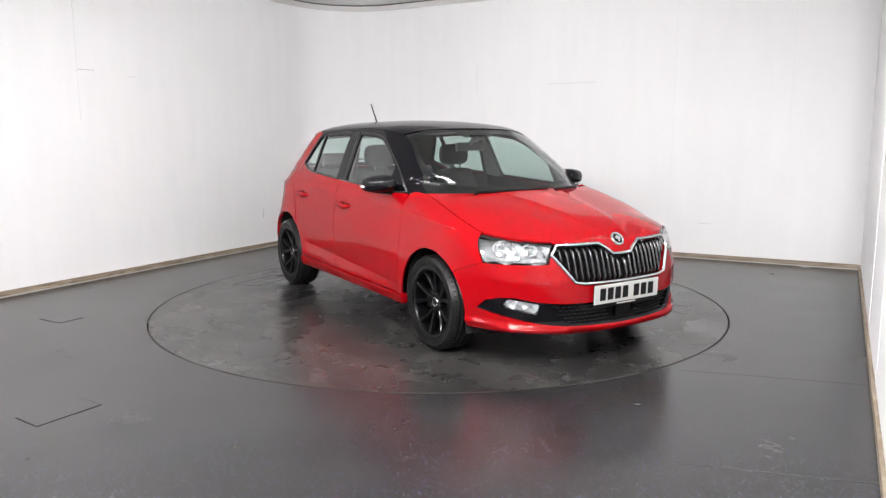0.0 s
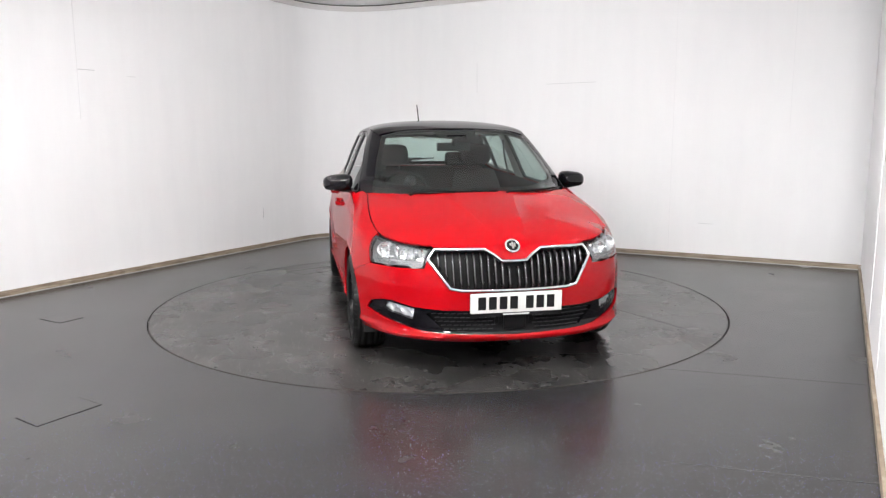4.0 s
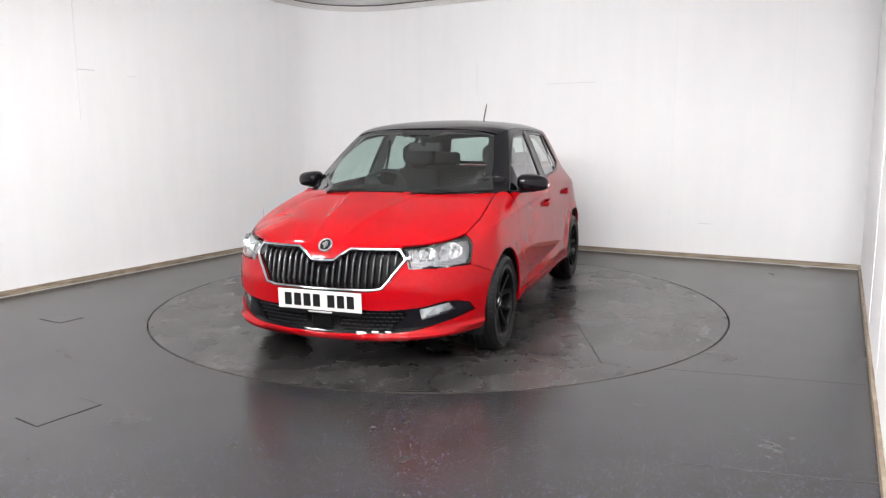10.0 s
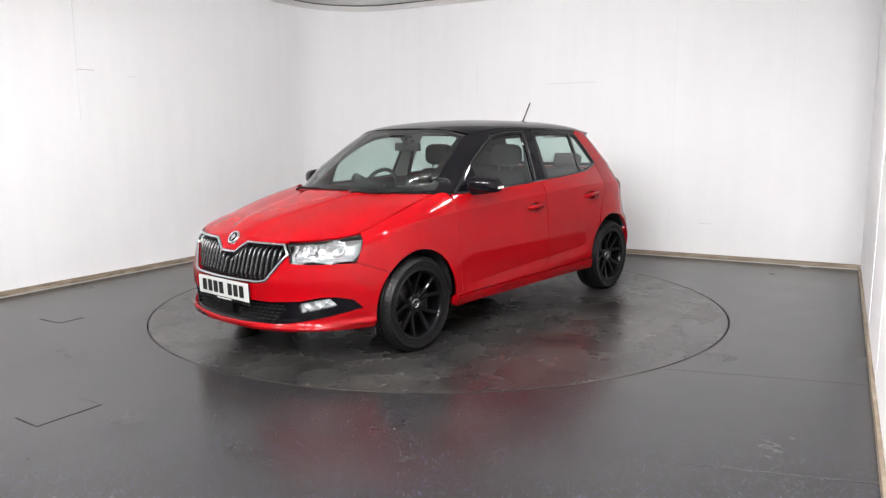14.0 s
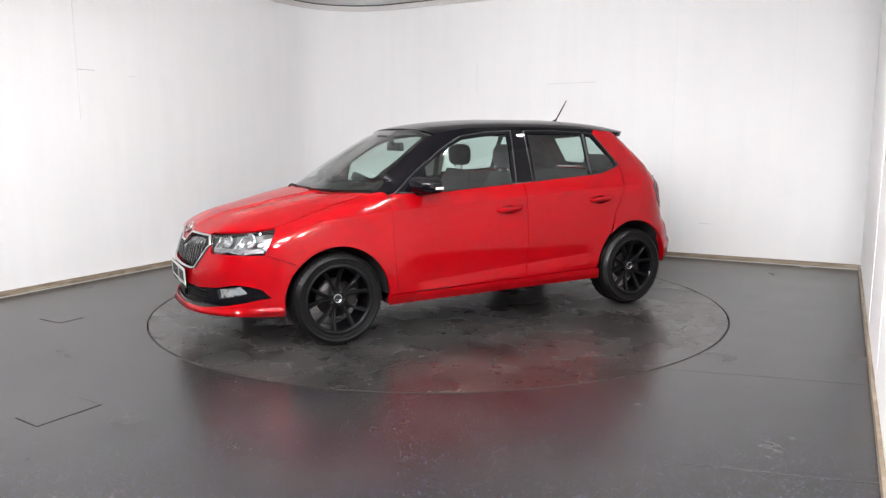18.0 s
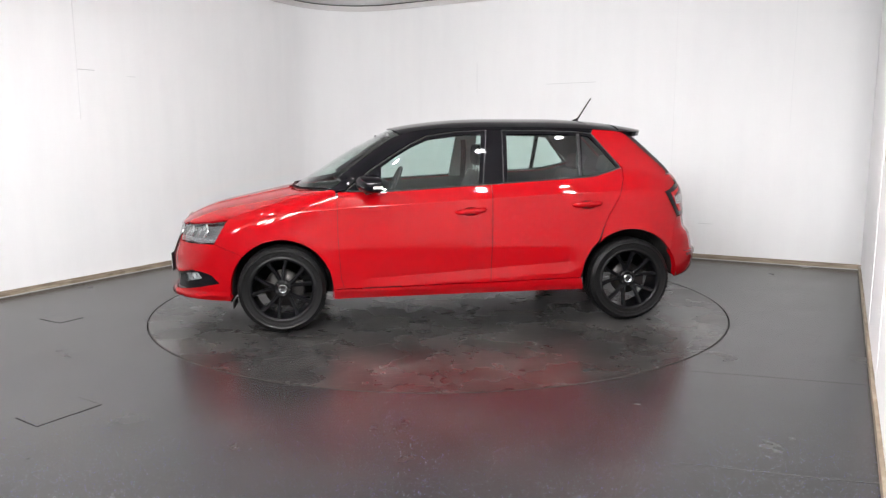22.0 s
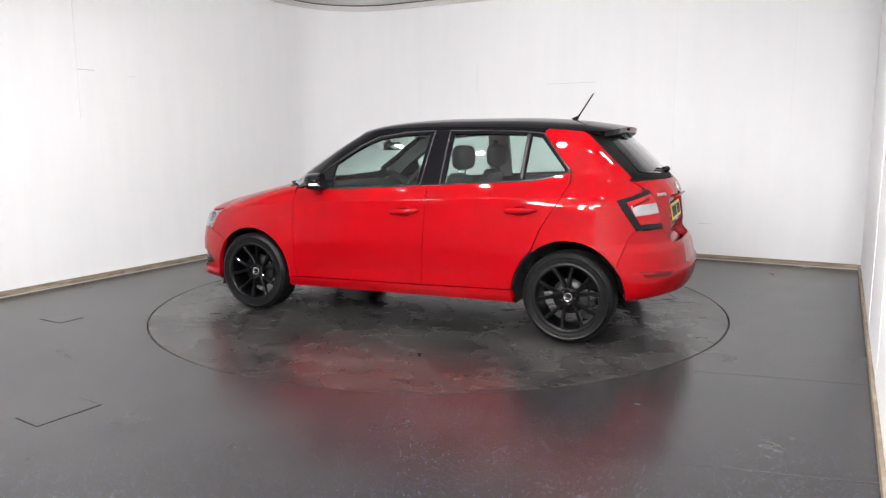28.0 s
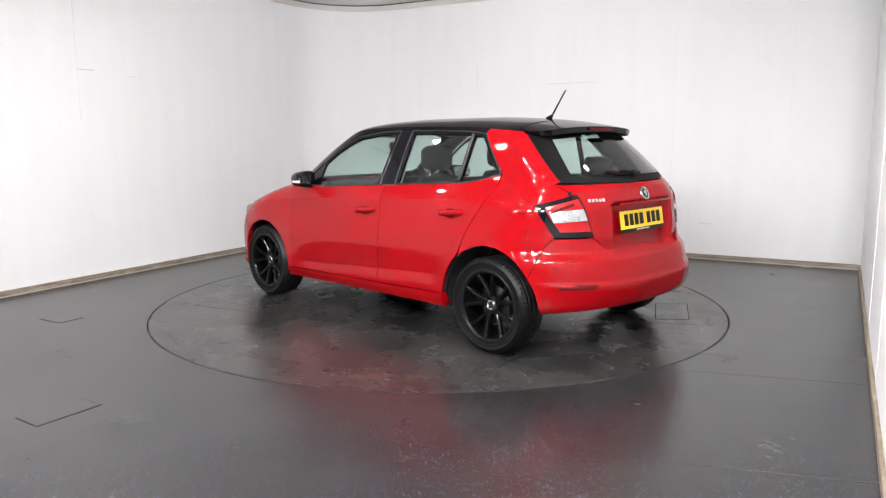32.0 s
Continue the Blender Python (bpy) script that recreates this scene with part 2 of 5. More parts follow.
def wall_marks():
    """Panel joints and scratches on the walls: thin beads and grooves."""
    for n, z0, z1, mat, w in ((1.20, 0.07, 2.95, SEAM, 0.003), (2.355, 1.4, 2.95, SEAM, 0.003), (-1.18, 1.87, 2.23, SCRATCH, 0.002)):
        bm = bmesh.new()
        box(bm, (-w / 2, -0.002, z0), (w / 2, 0.004, z1), Matrix.Translation(room(n, ROOM_BACK)) @ Matrix.Rotation(radians(ROOM_TURN - 90), 4, "Z"))
        tagged(part("wall_joint", bm, mat), "thin upright joint between white wall panels", "wall joint", kind="structure")
    for d, z0, z1, mat, w in ((-0.785, 1.5, 2.95, SEAM, 0.006), (1.565, 0.35, 0.49, SCRATCH, 0.003)):
        bm = bmesh.new()
        box(bm, (-0.002, -w / 2, z0), (0.003, w / 2, z1), Matrix.Translation(room(ROOM_LEFT, d)) @ Matrix.Rotation(radians(ROOM_TURN - 90), 4, "Z"))
        tagged(part("wall_joint", bm, mat), "thin upright joint between white wall panels", "wall joint", kind="structure")
    for d, w in ((-0.9, 0.006), (0.35, 0.004), (-2.1, 0.006)):
        bm = bmesh.new()
        box(bm, (-0.004, -w / 2, 0.05), (0.002, w / 2, 2.95), Matrix.Translation(room(ROOM_RIGHT, d)) @ Matrix.Rotation(radians(ROOM_TURN - 90), 4, "Z"))
        tagged(part("wall_joint", bm, SEAM), "thin upright joint between white wall panels", "wall joint", kind="structure")
    turn = Matrix.Rotation(radians(ROOM_TURN - 90), 4, "Z")
    for wall, a, b, z, tilt, t in (("L", -0.78, -0.61, 1.95, 0.5, 0.006), ("L", -0.25, -0.16, 1.92, 1.5, 0.003), ("B", -0.27, 0.33, 1.94, -0.3, 0.003), ("B", 1.51, 1.66, 0.385, 1.0, 0.003)):
        bm = bmesh.new()
        half = (b - a) / 2
        if wall == "L":
            m = Matrix.Translation(room(ROOM_LEFT, (a + b) / 2, z)) @ turn @ Matrix.Rotation(radians(tilt), 4, "X")
            box(bm, (-0.002, -half, -t / 2), (0.003, half, t / 2), m)
        else:
            m = Matrix.Translation(room((a + b) / 2, ROOM_BACK, z)) @ turn @ Matrix.Rotation(radians(tilt), 4, "Y")
            box(bm, (-half, -0.003, -t / 2), (half, 0.002, t / 2), m)
        tagged(part("wall_scratch", bm, SCRATCH), "dark scratch on the white wall panel", "scratch", kind="structure")


wall_marks()


def groove(bm, a, b, width=0.006, top=0.0015):
    a, b = Vector((*a, 0)), Vector((*b, 0))
    way = (b - a)
    m = Matrix.Translation((a + b) / 2) @ Matrix.Rotation(math.atan2(way.y, way.x), 4, "Z")
    box(bm, (-way.length / 2, -width / 2, -0.004), (way.length / 2, width / 2, top), m)


def floor_marks():
    """Hatch outlines and weld seams in the vinyl."""
    for k, corners in enumerate((((-2.962, -0.595), (-2.872, -0.422), (-2.66, -0.56), (-2.75, -0.72)), ((-2.03, -2.54), (-1.87, -2.26), (-1.70, -2.37), (-1.87, -2.65)))):
        bm = bmesh.new()
        pts = [Vector((*p, 0.0)) for p in corners]
        mid = sum(pts, Vector()) / 4
        vs = [bm.verts.new(mid + (p - mid) * 0.985 + Vector((0, 0, 0.0025))) for p in pts]
        vl = [bm.verts.new(mid + (p - mid) * 1.0 + Vector((0, 0, -0.003))) for p in pts]
        bm.faces.new(vs)
        for i in range(4):
            bm.faces.new((vl[i], vl[(i + 1) % 4], vs[(i + 1) % 4], vs[i]))
        bmesh.ops.recalc_face_normals(bm, faces=bm.faces)
        hatch = tagged(part("floor_hatch", bm, FLOOR), "small vinyl-covered floor hatch with dark worn edges", "floor hatch")
        for i in range(4):
            bm = bmesh.new()
            a, b = corners[i], corners[(i + 1) % 4]
            if i in (0, 2):
                t = 0.45 if k == 1 else 0.9
                b = (a[0] + (b[0] - a[0]) * t, a[1] + (b[1] - a[1]) * t)
            groove(bm, a, b, 0.012 if i == (0, 2)[k] else 0.007 if (k, i) == (0, 3) else 0.003)
            part("worn_edge", bm, DARK_GAP, hatch)
    for a, b in (((1.30, -1.85), (2.42, -2.18)), ((0.9, -3.05), (2.0, -3.35))):
        bm = bmesh.new()
        groove(bm, a, b, 0.002, 0.0006)
        tagged(part("floor_seam", bm, WELD), "faint weld seam in the dark vinyl floor", "floor seam", kind="structure")


WELD = material("vinyl_weld", (0.03, 0.028, 0.027), 0.6)
floor_marks()


LAMP_RING_R, LAMP_COUNT, LAMP_DROP = 2.35, 7, 0.10


def build_flood_light(name, half, tilt_angle, drop, glow, label, spin=0.0):
    """A square flood light on a ceiling rod, its face towards -z and tilted towards +x."""
    thing = new(name)
    h, t = half, half + 0.012
    tilt = Matrix.Translation((0, 0, -drop - 0.03)) @ Matrix.Rotation(radians(-tilt_angle), 4, "Y") @ Matrix.Rotation(radians(spin), 4, "Z")
    bm = bmesh.new()
    for lo, hi in (((-t, -t, -0.012), (t, -h, 0.02)), ((-t, h, -0.012), (t, t, 0.02)), ((-t, -h, -0.012), (-h, h, 0.02)), ((h, -h, -0.012), (t, h, 0.02)), ((-h, -h, 0.004), (h, h, 0.02))):
        box(bm, lo, hi, tilt)
    part("housing", bm, PANEL_FRAME, thing)
    bm = bmesh.new()
    box(bm, (-h, -h, -0.006), (h, h, 0.002), tilt)
    part("diffuser", bm, glow, thing, "glowing white diffuser")
    bm = bmesh.new()
    box(bm, (-0.008, -0.008, -drop - 0.01), (0.008, 0.008, 0.0))
    box(bm, (-0.03, -0.03, -0.008), (0.03, 0.03, 0.0))
    part("drop_rod", bm, PANEL_FRAME, thing)
    return tagged(thing, label, "ceiling light", "ceiling flood lights")


first_lamp = build_flood_light("ceiling_flood_light", 0.045, 18.0, LAMP_DROP, PANEL_GLOW, "square white flood light on a ceiling rod, switched on", 0.0)
for k in range(LAMP_COUNT):
    a = radians(-167 + 25 * k)
    m = pose(LAMP_RING_R * math.cos(a), LAMP_RING_R * math.sin(a), CEILING_Z, 0, 0, math.degrees(a) + 180)
    if k == 0:
        first_lamp.matrix_basis = m
    else:
        copy_thing(first_lamp, m)
# larger unseen fills added over the hall to brighten the bay: (n, d), drift of the aim towards n
for n, d, drift in ((2.4, -6.4, -0.1), (1.3, -6.4, 0.0), (2.5, -4.2, -0.1), (1.4, -4.4, 0.0), (0.3, -5.6, 0.1), (-1.6, -5.6, 0.45)):
    away = room(drift, 1.0)
    lamp = build_flood_light("hall_flood_light", 0.25, math.degrees(math.atan2(away.length, 0.30)), 0.22, FILL_GLOW, "square white flood light turned towards the bay, switched on")
    lamp.matrix_basis = pose(*room(n, d, CEILING_Z), 0, 0, math.degrees(math.atan2(away.y, away.x)))


# ---- the turntable ----
EDGE_METAL = material("worn_edge_metal", (0.035, 0.031, 0.027), 0.55, 0.2)


def build_turntable():
    bm = bmesh.new()
    bmesh.ops.create_cone(bm, cap_ends=True, segments=160, radius1=TABLE_R, radius2=TABLE_R, depth=0.03, matrix=Matrix.Translation((0, 0, -0.015)))
    disc = tagged(part("turntable", bm, DISC), "round dark vinyl turntable disc with scuffs, flush in the floor", "turntable")
    corners = ((-1.37, -1.08), (-1.56, -1.24), (-1.80, -0.78), (-1.62, -0.62))
    for i in range(4):
        bm = bmesh.new()
        groove(bm, corners[i], corners[(i + 1) % 4], 0.006)
        part("hatch_edge", bm, DARK_GAP, disc)
    for a, b in (((-1.56, -0.46), (-1.95, -0.70)), ((-1.30, 0.21), (-1.52, 0.085)), ((0.4, 1.2), (1.3, 1.5)), ((-1.40, -0.20), (-1.52, -0.55))):
        bm = bmesh.new()
        groove(bm, a, b, 0.006, 0.001)
        part("disc_seam", bm, WELD, disc)
    bm = bmesh.new()
    n = 160
    rings = [[bm.verts.new((r * math.cos(2 * math.pi * i / n), r * math.sin(2 * math.pi * i / n), z)) for i in range(n)] for r, z in ((TABLE_R - 0.004, 0.0012), (TABLE_R, 0.0012), (TABLE_R + 0.0005, -0.02))]
    for r, q in zip(rings, rings[1:]):
        for i in range(n):
            bm.faces.new((r[i], q[i], q[(i + 1) % n], r[(i + 1) % n]))
    part("edge_strip", bm, EDGE_METAL, disc, "thin worn metal edge of the disc")
    return disc


turntable = build_turntable()


# ---- the car's surfaces: x forward, y to its left, z up, origin on the ground midway between the axles ----
def curve(*pts):
    """A smooth monotone curve through (a, value) points, as a function."""
    xs, ys = [p[0] for p in pts], [p[1] for p in pts]
    sl = [(ys[i + 1] - ys[i]) / (xs[i + 1] - xs[i]) for i in range(len(xs) - 1)]
    ms = [sl[0]] + [0.0 if a * b <= 0 else 2 * a * b / (a + b) for a, b in zip(sl, sl[1:])] + [sl[-1]]

    def f(a):
        if a <= xs[0]:
            return ys[0] + ms[0] * (a - xs[0])
        if a >= xs[-1]:
            return ys[-1] + ms[-1] * (a - xs[-1])
        i = 0
        while a > xs[i + 1]:
            i += 1
        h = xs[i + 1] - xs[i]
        t = (a - xs[i]) / h
        return ((1 + 2 * t) * (1 - t) ** 2 * ys[i] + t * (1 - t) ** 2 * h * ms[i]
                + t * t * (3 - 2 * t) * ys[i + 1] + t * t * (t - 1) * h * ms[i + 1])
    return f


def ease(a, lo, hi):
    t = min(max((a - lo) / (hi - lo), 0.0), 1.0)
    return t * t * (3 - 2 * t)


NEXP = 2.6
half_width = curve((0.14, 0.79), (0.22, 0.825), (0.30, 0.845), (0.40, 0.850), (0.55, 0.850), (0.70, 0.838), (0.85, 0.815), (0.93, 0.795),
                   (0.98, 0.770), (1.11, 0.715), (1.25, 0.655), (1.36, 0.600), (1.40, 0.572), (1.43, 0.535))
nose_x = curve((0.14, 1.93), (0.19, 2.01), (0.21, 2.06), (0.228, 2.085), (0.255, 2.074), (0.29, 2.062), (0.37, 2.068), (0.50, 2.066), (0.56, 2.050), (0.65, 2.025), (0.72, 1.990), (0.78, 1.93))
screen_x = curve((0.90, 1.26), (0.95, 1.20), (1.09, 0.985), (1.24, 0.735), (1.37, 0.485), (1.43, 0.36))
screen_a = curve((0.90, 0.68), (0.98, 0.63), (1.40, 0.28))
tail_x = curve((0.14, -1.62), (0.20, -1.72), (0.26, -1.815), (0.33, -1.895), (0.40, -1.917), (0.46, -1.922), (0.60, -1.897), (0.66, -1.855), (0.80, -1.835), (0.93, -1.818), (1.00, -1.790), (1.04, -1.755),
               (1.20, -1.590), (1.37, -1.400), (1.43, -1.33))
tail_a = curve((0.14, 0.58), (0.80, 0.62), (0.95, 0.55), (1.04, 0.42), (1.10, 0.34), (1.43, 0.30))
bonnet_edge_z = curve((0.80, 0.980), (0.90, 0.969), (1.00, 0.950), (1.25, 0.885), (1.50, 0.805), (1.60, 0.772), (1.70, 0.757), (1.90, 0.735))
shoulder_z = curve((-1.6, 0.960), (-1.37, 0.953), (-1.17, 0.940), (-0.82, 0.928), (-0.36, 0.908), (-0.04, 0.891), (0.38, 0.871), (0.84, 0.847), (1.30, 0.806), (1.55, 0.766))
recess_z = curve((-0.80, 0.445), (0.62, 0.362))
ARCHES = ((1.235, 0.300, 0.345), (-1.235, 0.315, 0.355))


def side_feature(x, z):
    """Creases, arch flares and the fold along the lower doors: how far the side stands proud."""
    out = 0.0
    d = z - shoulder_z(x)
    fade = ease(x, -1.55, -1.0) * (1 - ease(x, 1.35, 1.6))
    if d <= 0:
        out += 0.009 * math.exp(d / 0.055) * fade
    else:
        out += 0.009 * math.exp(-d / 0.030) * fade
    f = ease(x, -0.84, -0.76) * (1 - ease(x, 0.62, 0.76))
    if f > 0:
        k = z - recess_z(x)
        out -= 0.013 * f * (math.exp(-k / 0.12) if k > 0 else max(0.0, 1 + k / 0.075))
    for ax, az, ar in ARCHES:
        r = math.hypot(x - ax, z - az) - ar
        out += 0.008 * math.exp(-(max(r, 0.0) / 0.075) ** 2) * ease(z, 0.12, 0.25)
    top = bonnet_edge_z(x)
    roll = ease(x, 0.72, 1.02) * (1 - ease(z, 1.02, 1.06))
    out -= 0.090 * math.exp(min(z - top, 0.03) / 0.035) * roll
    return out


def plan(z, upper):
    """Half width, front end, front cap length, rear end and rear cap length of the outline at height z."""
    if upper:
        fa, fx = screen_a(z), screen_x(z)
    else:
        fx = nose_x(z)
        fa = fx - 1.2
    return half_width(z), fx - fa, fa, tail_x(z) + tail_a(z), tail_a(z)


CAP_F, MID, CAP_R = 1.15, 2.4, 0.95   # lengths of the front cap, the side and the rear cap in u


def shell(u, z, upper=False, out=0.0):
    """The body's skin: u runs from the middle of the front (0) along the left side to the middle of the rear; negative u is the right side."""
    s, u = (1 if u >= 0 else -1), abs(u)
    if u > CAP_F + MID + CAP_R:
        s, u = -s, 2 * (CAP_F + MID + CAP_R) - u
    b, xf, fa, xr, ra = plan(z, upper)
    e = 2 / NEXP
    if u <= CAP_F:
        th = u / CAP_F * math.pi / 2
        x, k = xf + fa * math.cos(th) ** e if th < math.pi / 2 else xf, math.sin(th) ** e if th > 0 else 0.0
    elif u <= CAP_F + MID:
        x, k = xf + (xr - xf) * (u - CAP_F) / MID, 1.0
    else:
        th = min((u - CAP_F - MID) / CAP_R, 1.0) * math.pi / 2
        c = math.cos(th)
        x, k = xr - ra * math.sin(th) ** e, c ** e if c > 1e-9 else 0.0
    taper = 1 - 0.06 * ease(z, 0.88, 1.1) * min(max(-(x + 0.2), 0.0), 1.2) ** 2
    y = (b * taper + side_feature(x, z) * (1 if k > 0.999 else k ** 3)) * k
    if not upper and u < CAP_F and z < 0.36:
        t = u / CAP_F
        rise = 0.228 + 0.072 * t ** 2.5
        bulge = 0.016 * math.exp(-((z - rise) / 0.016) ** 2) * (1 - ease(t, 0.72, 0.92))
        x += bulge * math.cos(t * math.pi / 2)
        y += bulge * math.sin(t * math.pi / 2)
    return Vector((x, s * y, z))


def u_of_x(x, z, upper=False):
    b, xf, fa, xr, ra = plan(z, upper)
    if x > xf:
        return CAP_F * math.acos(min(((x - xf) / fa), 1.0) ** (NEXP / 2)) / (math.pi / 2)
    if x < xr:
        return CAP_F + MID + CAP_R * math.asin(min((xr - x) / ra, 1.0) ** (NEXP / 2)) / (math.pi / 2)
    return CAP_F + MID * (x - xf) / (xr - xf)


def u_of_y(y, z, front, upper=False):
    """u of a place at sideways distance y on the front or the rear cap."""
    s, want = (1 if y >= 0 else -1), abs(y)
    lo, hi = (0.0, CAP_F) if front else (CAP_F + MID, CAP_F + MID + CAP_R)
    for _ in range(40):
        mid = (lo + hi) / 2
        less = shell(mid, z, upper).y < want
        if less == front:
            lo = mid
        else:
            hi = mid
    return s * (lo + hi) / 2


# ---- panels cut out of the surfaces ----
def lower_skin(u, z):
    return shell(u, z, False)


def upper_skin(u, z):
    return shell(u, z, True)


def normal_at(surf, a, b):
    h = 0.004
    return (surf(a + h, b) - surf(a - h, b)).cross(surf(a, b + h) - surf(a, b - h)).normalized()


def place_uv(spot, upper):
    mode, a, z = spot
    if mode == "x":
        return (u_of_x(a, z, upper), z)
    if mode == "f":
        return (u_of_y(a, z, True, upper), z)
    if mode == "r":
        return (u_of_y(a, z, False, upper), z)
    return (a, z)


def outline(spots, upper=False, step=0.025, closed=True):
    """A loop of (u, z) along spots (mode, a, z): mode x gives a place on the side, f and r one on the front and the rear by its y."""
    out = []
    pairs = list(zip(spots, spots[1:] + spots[:1])) if closed else list(zip(spots, spots[1:]))
    for p, q in pairs:
        if p[0] != q[0]:
            p, q = ("u", *place_uv(p, upper)), ("u", *place_uv(q, upper))
        n = max(1, int(math.hypot(q[1] - p[1], q[2] - p[2]) / step))
        for i in range(n):
            t = i / n
            out.append(place_uv((p[0], p[1] + (q[1] - p[1]) * t, p[2] + (q[2] - p[2]) * t), upper))
    if not closed:
        out.append(place_uv(spots[-1], upper))
    return out


def twin(half):
    """Closes a half loop, from the middle of the top to the middle of the bottom along the left side, with its mirror image."""
    return half + [(-u, z) for u, z in half[::-1] if abs(u) > 1e-6]


def twin_rear(half):
    end = 2 * (CAP_F + MID + CAP_R)
    return half + [(end - u, z) for u, z in half[::-1]]


def area_of(loop):
    return sum(a[0] * b[1] - b[0] * a[1] for a, b in zip(loop, loop[1:] + loop[:1])) / 2


def shrunk(loop, by):
    """The loop moved to its inner side."""
    if not by:
        return loop
    turn = 1 if area_of(loop) > 0 else -1
    out, n = [], len(loop)
    for i, p in enumerate(loop):
        a, b = loop[i - 1], loop[(i + 1) % n]
        dx, dy = b[0] - a[0], b[1] - a[1]
        k = math.hypot(dx, dy) or 1
        out.append((p[0] - dy / k * by * turn, p[1] + dx / k * by * turn))
    return out


def inside(loops, pts):
    res = np.zeros(len(pts), bool)
    for loop in loops:
        lp = np.array(loop)
        nx = np.roll(lp, -1, 0)
        for (x1, y1), (x2, y2) in zip(lp, nx):
            if y1 == y2:
                continue
            hit = ((y1 > pts[:, 1]) != (y2 > pts[:, 1])) & (pts[:, 0] < (x2 - x1) * (pts[:, 1] - y1) / (y2 - y1) + x1)
            res ^= hit
    return res


def skin(name, loops, mat, parent, surf=lower_skin, lift=0.0, depth=0.014, gap=0.002, step=0.03, label="", mirror=False, ribs=()):
    """A sheet-metal (or glass) panel: the part of a surface inside loops[0] and outside the rest, with edges turned in.
    mirror: also its twin on the right side. Returns the part, or both."""
    loops = [shrunk(lp, gap if i == 0 else -gap) for i, lp in enumerate(loops)]
    border = np.array([p for lp in loops for p in lp])
    lo, hi = border.min(0), border.max(0)
    gx, gy = np.meshgrid(np.arange(lo[0] + step / 2, hi[0], step), np.arange(lo[1] + step / 2, hi[1], step * 0.9))
    gx[::2] += step / 2
    pts = np.stack([gx.ravel(), gy.ravel()], 1)
    pts = pts[inside(loops, pts)]
    if len(pts):
        far = np.ones(len(pts), bool)
        for p in border:
            far &= ((pts - p) ** 2).sum(1) > (0.45 * step) ** 2
        pts = pts[far]
    lines = []
    for rib in ribs:
        for off in (-0.0035, 0.0035):
            rp = np.array([(u, z + off) for u, z in rib])
            keep = inside(loops, rp)
            for p in border:
                keep &= ((rp - p) ** 2).sum(1) > 0.006 ** 2
            rp = rp[keep]
            lines.append(rp)
            if len(pts) and len(rp):
                far = np.ones(len(pts), bool)
                for p in rp:
                    far &= ((pts - p) ** 2).sum(1) > (0.5 * step) ** 2
                pts = pts[far]
    edges, k = [], 0
    for lp in loops:
        n = len(lp)
        edges += [(k + i, k + (i + 1) % n) for i in range(n)]
        k += n
    ribbed = [p for rp in lines for p in rp]
    for rp in lines:
        edges += [(k + i, k + i + 1) for i in range(len(rp) - 1) if abs(rp[i + 1][0] - rp[i][0]) < 0.06]
        k += len(rp)
    flat = [Vector(map(float, p)) for p in border] + [Vector(map(float, p)) for p in ribbed] + [Vector(map(float, p)) for p in pts]
    v2, _, tris, _, _, _ = geometry.delaunay_2d_cdt(flat, edges, [], 0, 1e-6)
    mids = np.array([[sum(v2[i][k] for i in t) / len(t) for k in (0, 1)] for t in tris])
    tris = [t for t, ok in zip(tris, inside(loops, mids)) if ok]
    used = sorted({i for t in tris for i in t})
    at = {i: k for k, i in enumerate(used)}
    norms = [normal_at(surf, *v2[i]) for i in used]
    verts = [surf(*v2[i]) + n * lift for i, n in zip(used, norms)]
    faces = []
    for t in tris:
        f = [at[i] for i in t]
        fn = (verts[f[1]] - verts[f[0]]).cross(verts[f[2]] - verts[f[0]])
        faces.append(f if fn.dot(norms[f[0]] + norms[f[1]] + norms[f[2]]) > 0 else f[::-1])
    if depth:
        seen = {}
        for f in faces:
            for a, b in zip(f, f[1:] + f[:1]):
                seen[(a, b)] = seen.get((a, b), 0) + 1
        rim = [(a, b) for a, b in seen if (b, a) not in seen]
        side = {}
        for a, b in rim:
            d = (verts[b] - verts[a]).cross(norms[a])
            for i in (a, b):
                side[i] = side.get(i, Vector((0, 0, 0))) + d
        made = {}
        for i, d in side.items():
            d = d.normalized() if d.length > 1e-9 else norms[i]
            made[i] = (len(verts), len(verts) + 1)
            verts += [verts[i].copy(), verts[i] - norms[i] * depth]
            norms += [d, d]
        for a, b in rim:
            faces.append([made[b][0], made[a][0], made[a][1], made[b][1]])
    out = []
    for s in ((1, -1) if mirror else (1,)):
        me = bpy.data.meshes.new(name)
        me.from_pydata([(v.x, v.y * s, v.z) for v in verts], [], faces if s > 0 else [f[::-1] for f in faces])
        me.materials.append(mat)
        me.normals_split_custom_set_from_vertices([(n.x, n.y * s, n.z) for n in norms])
        ob = new(name, me)
        ob.parent = parent if not isinstance(parent, (list, tuple)) else parent[0 if s > 0 else 1]
        if label:
            ob["label"] = label
        out.append(ob)
    return out if mirror else out[0]


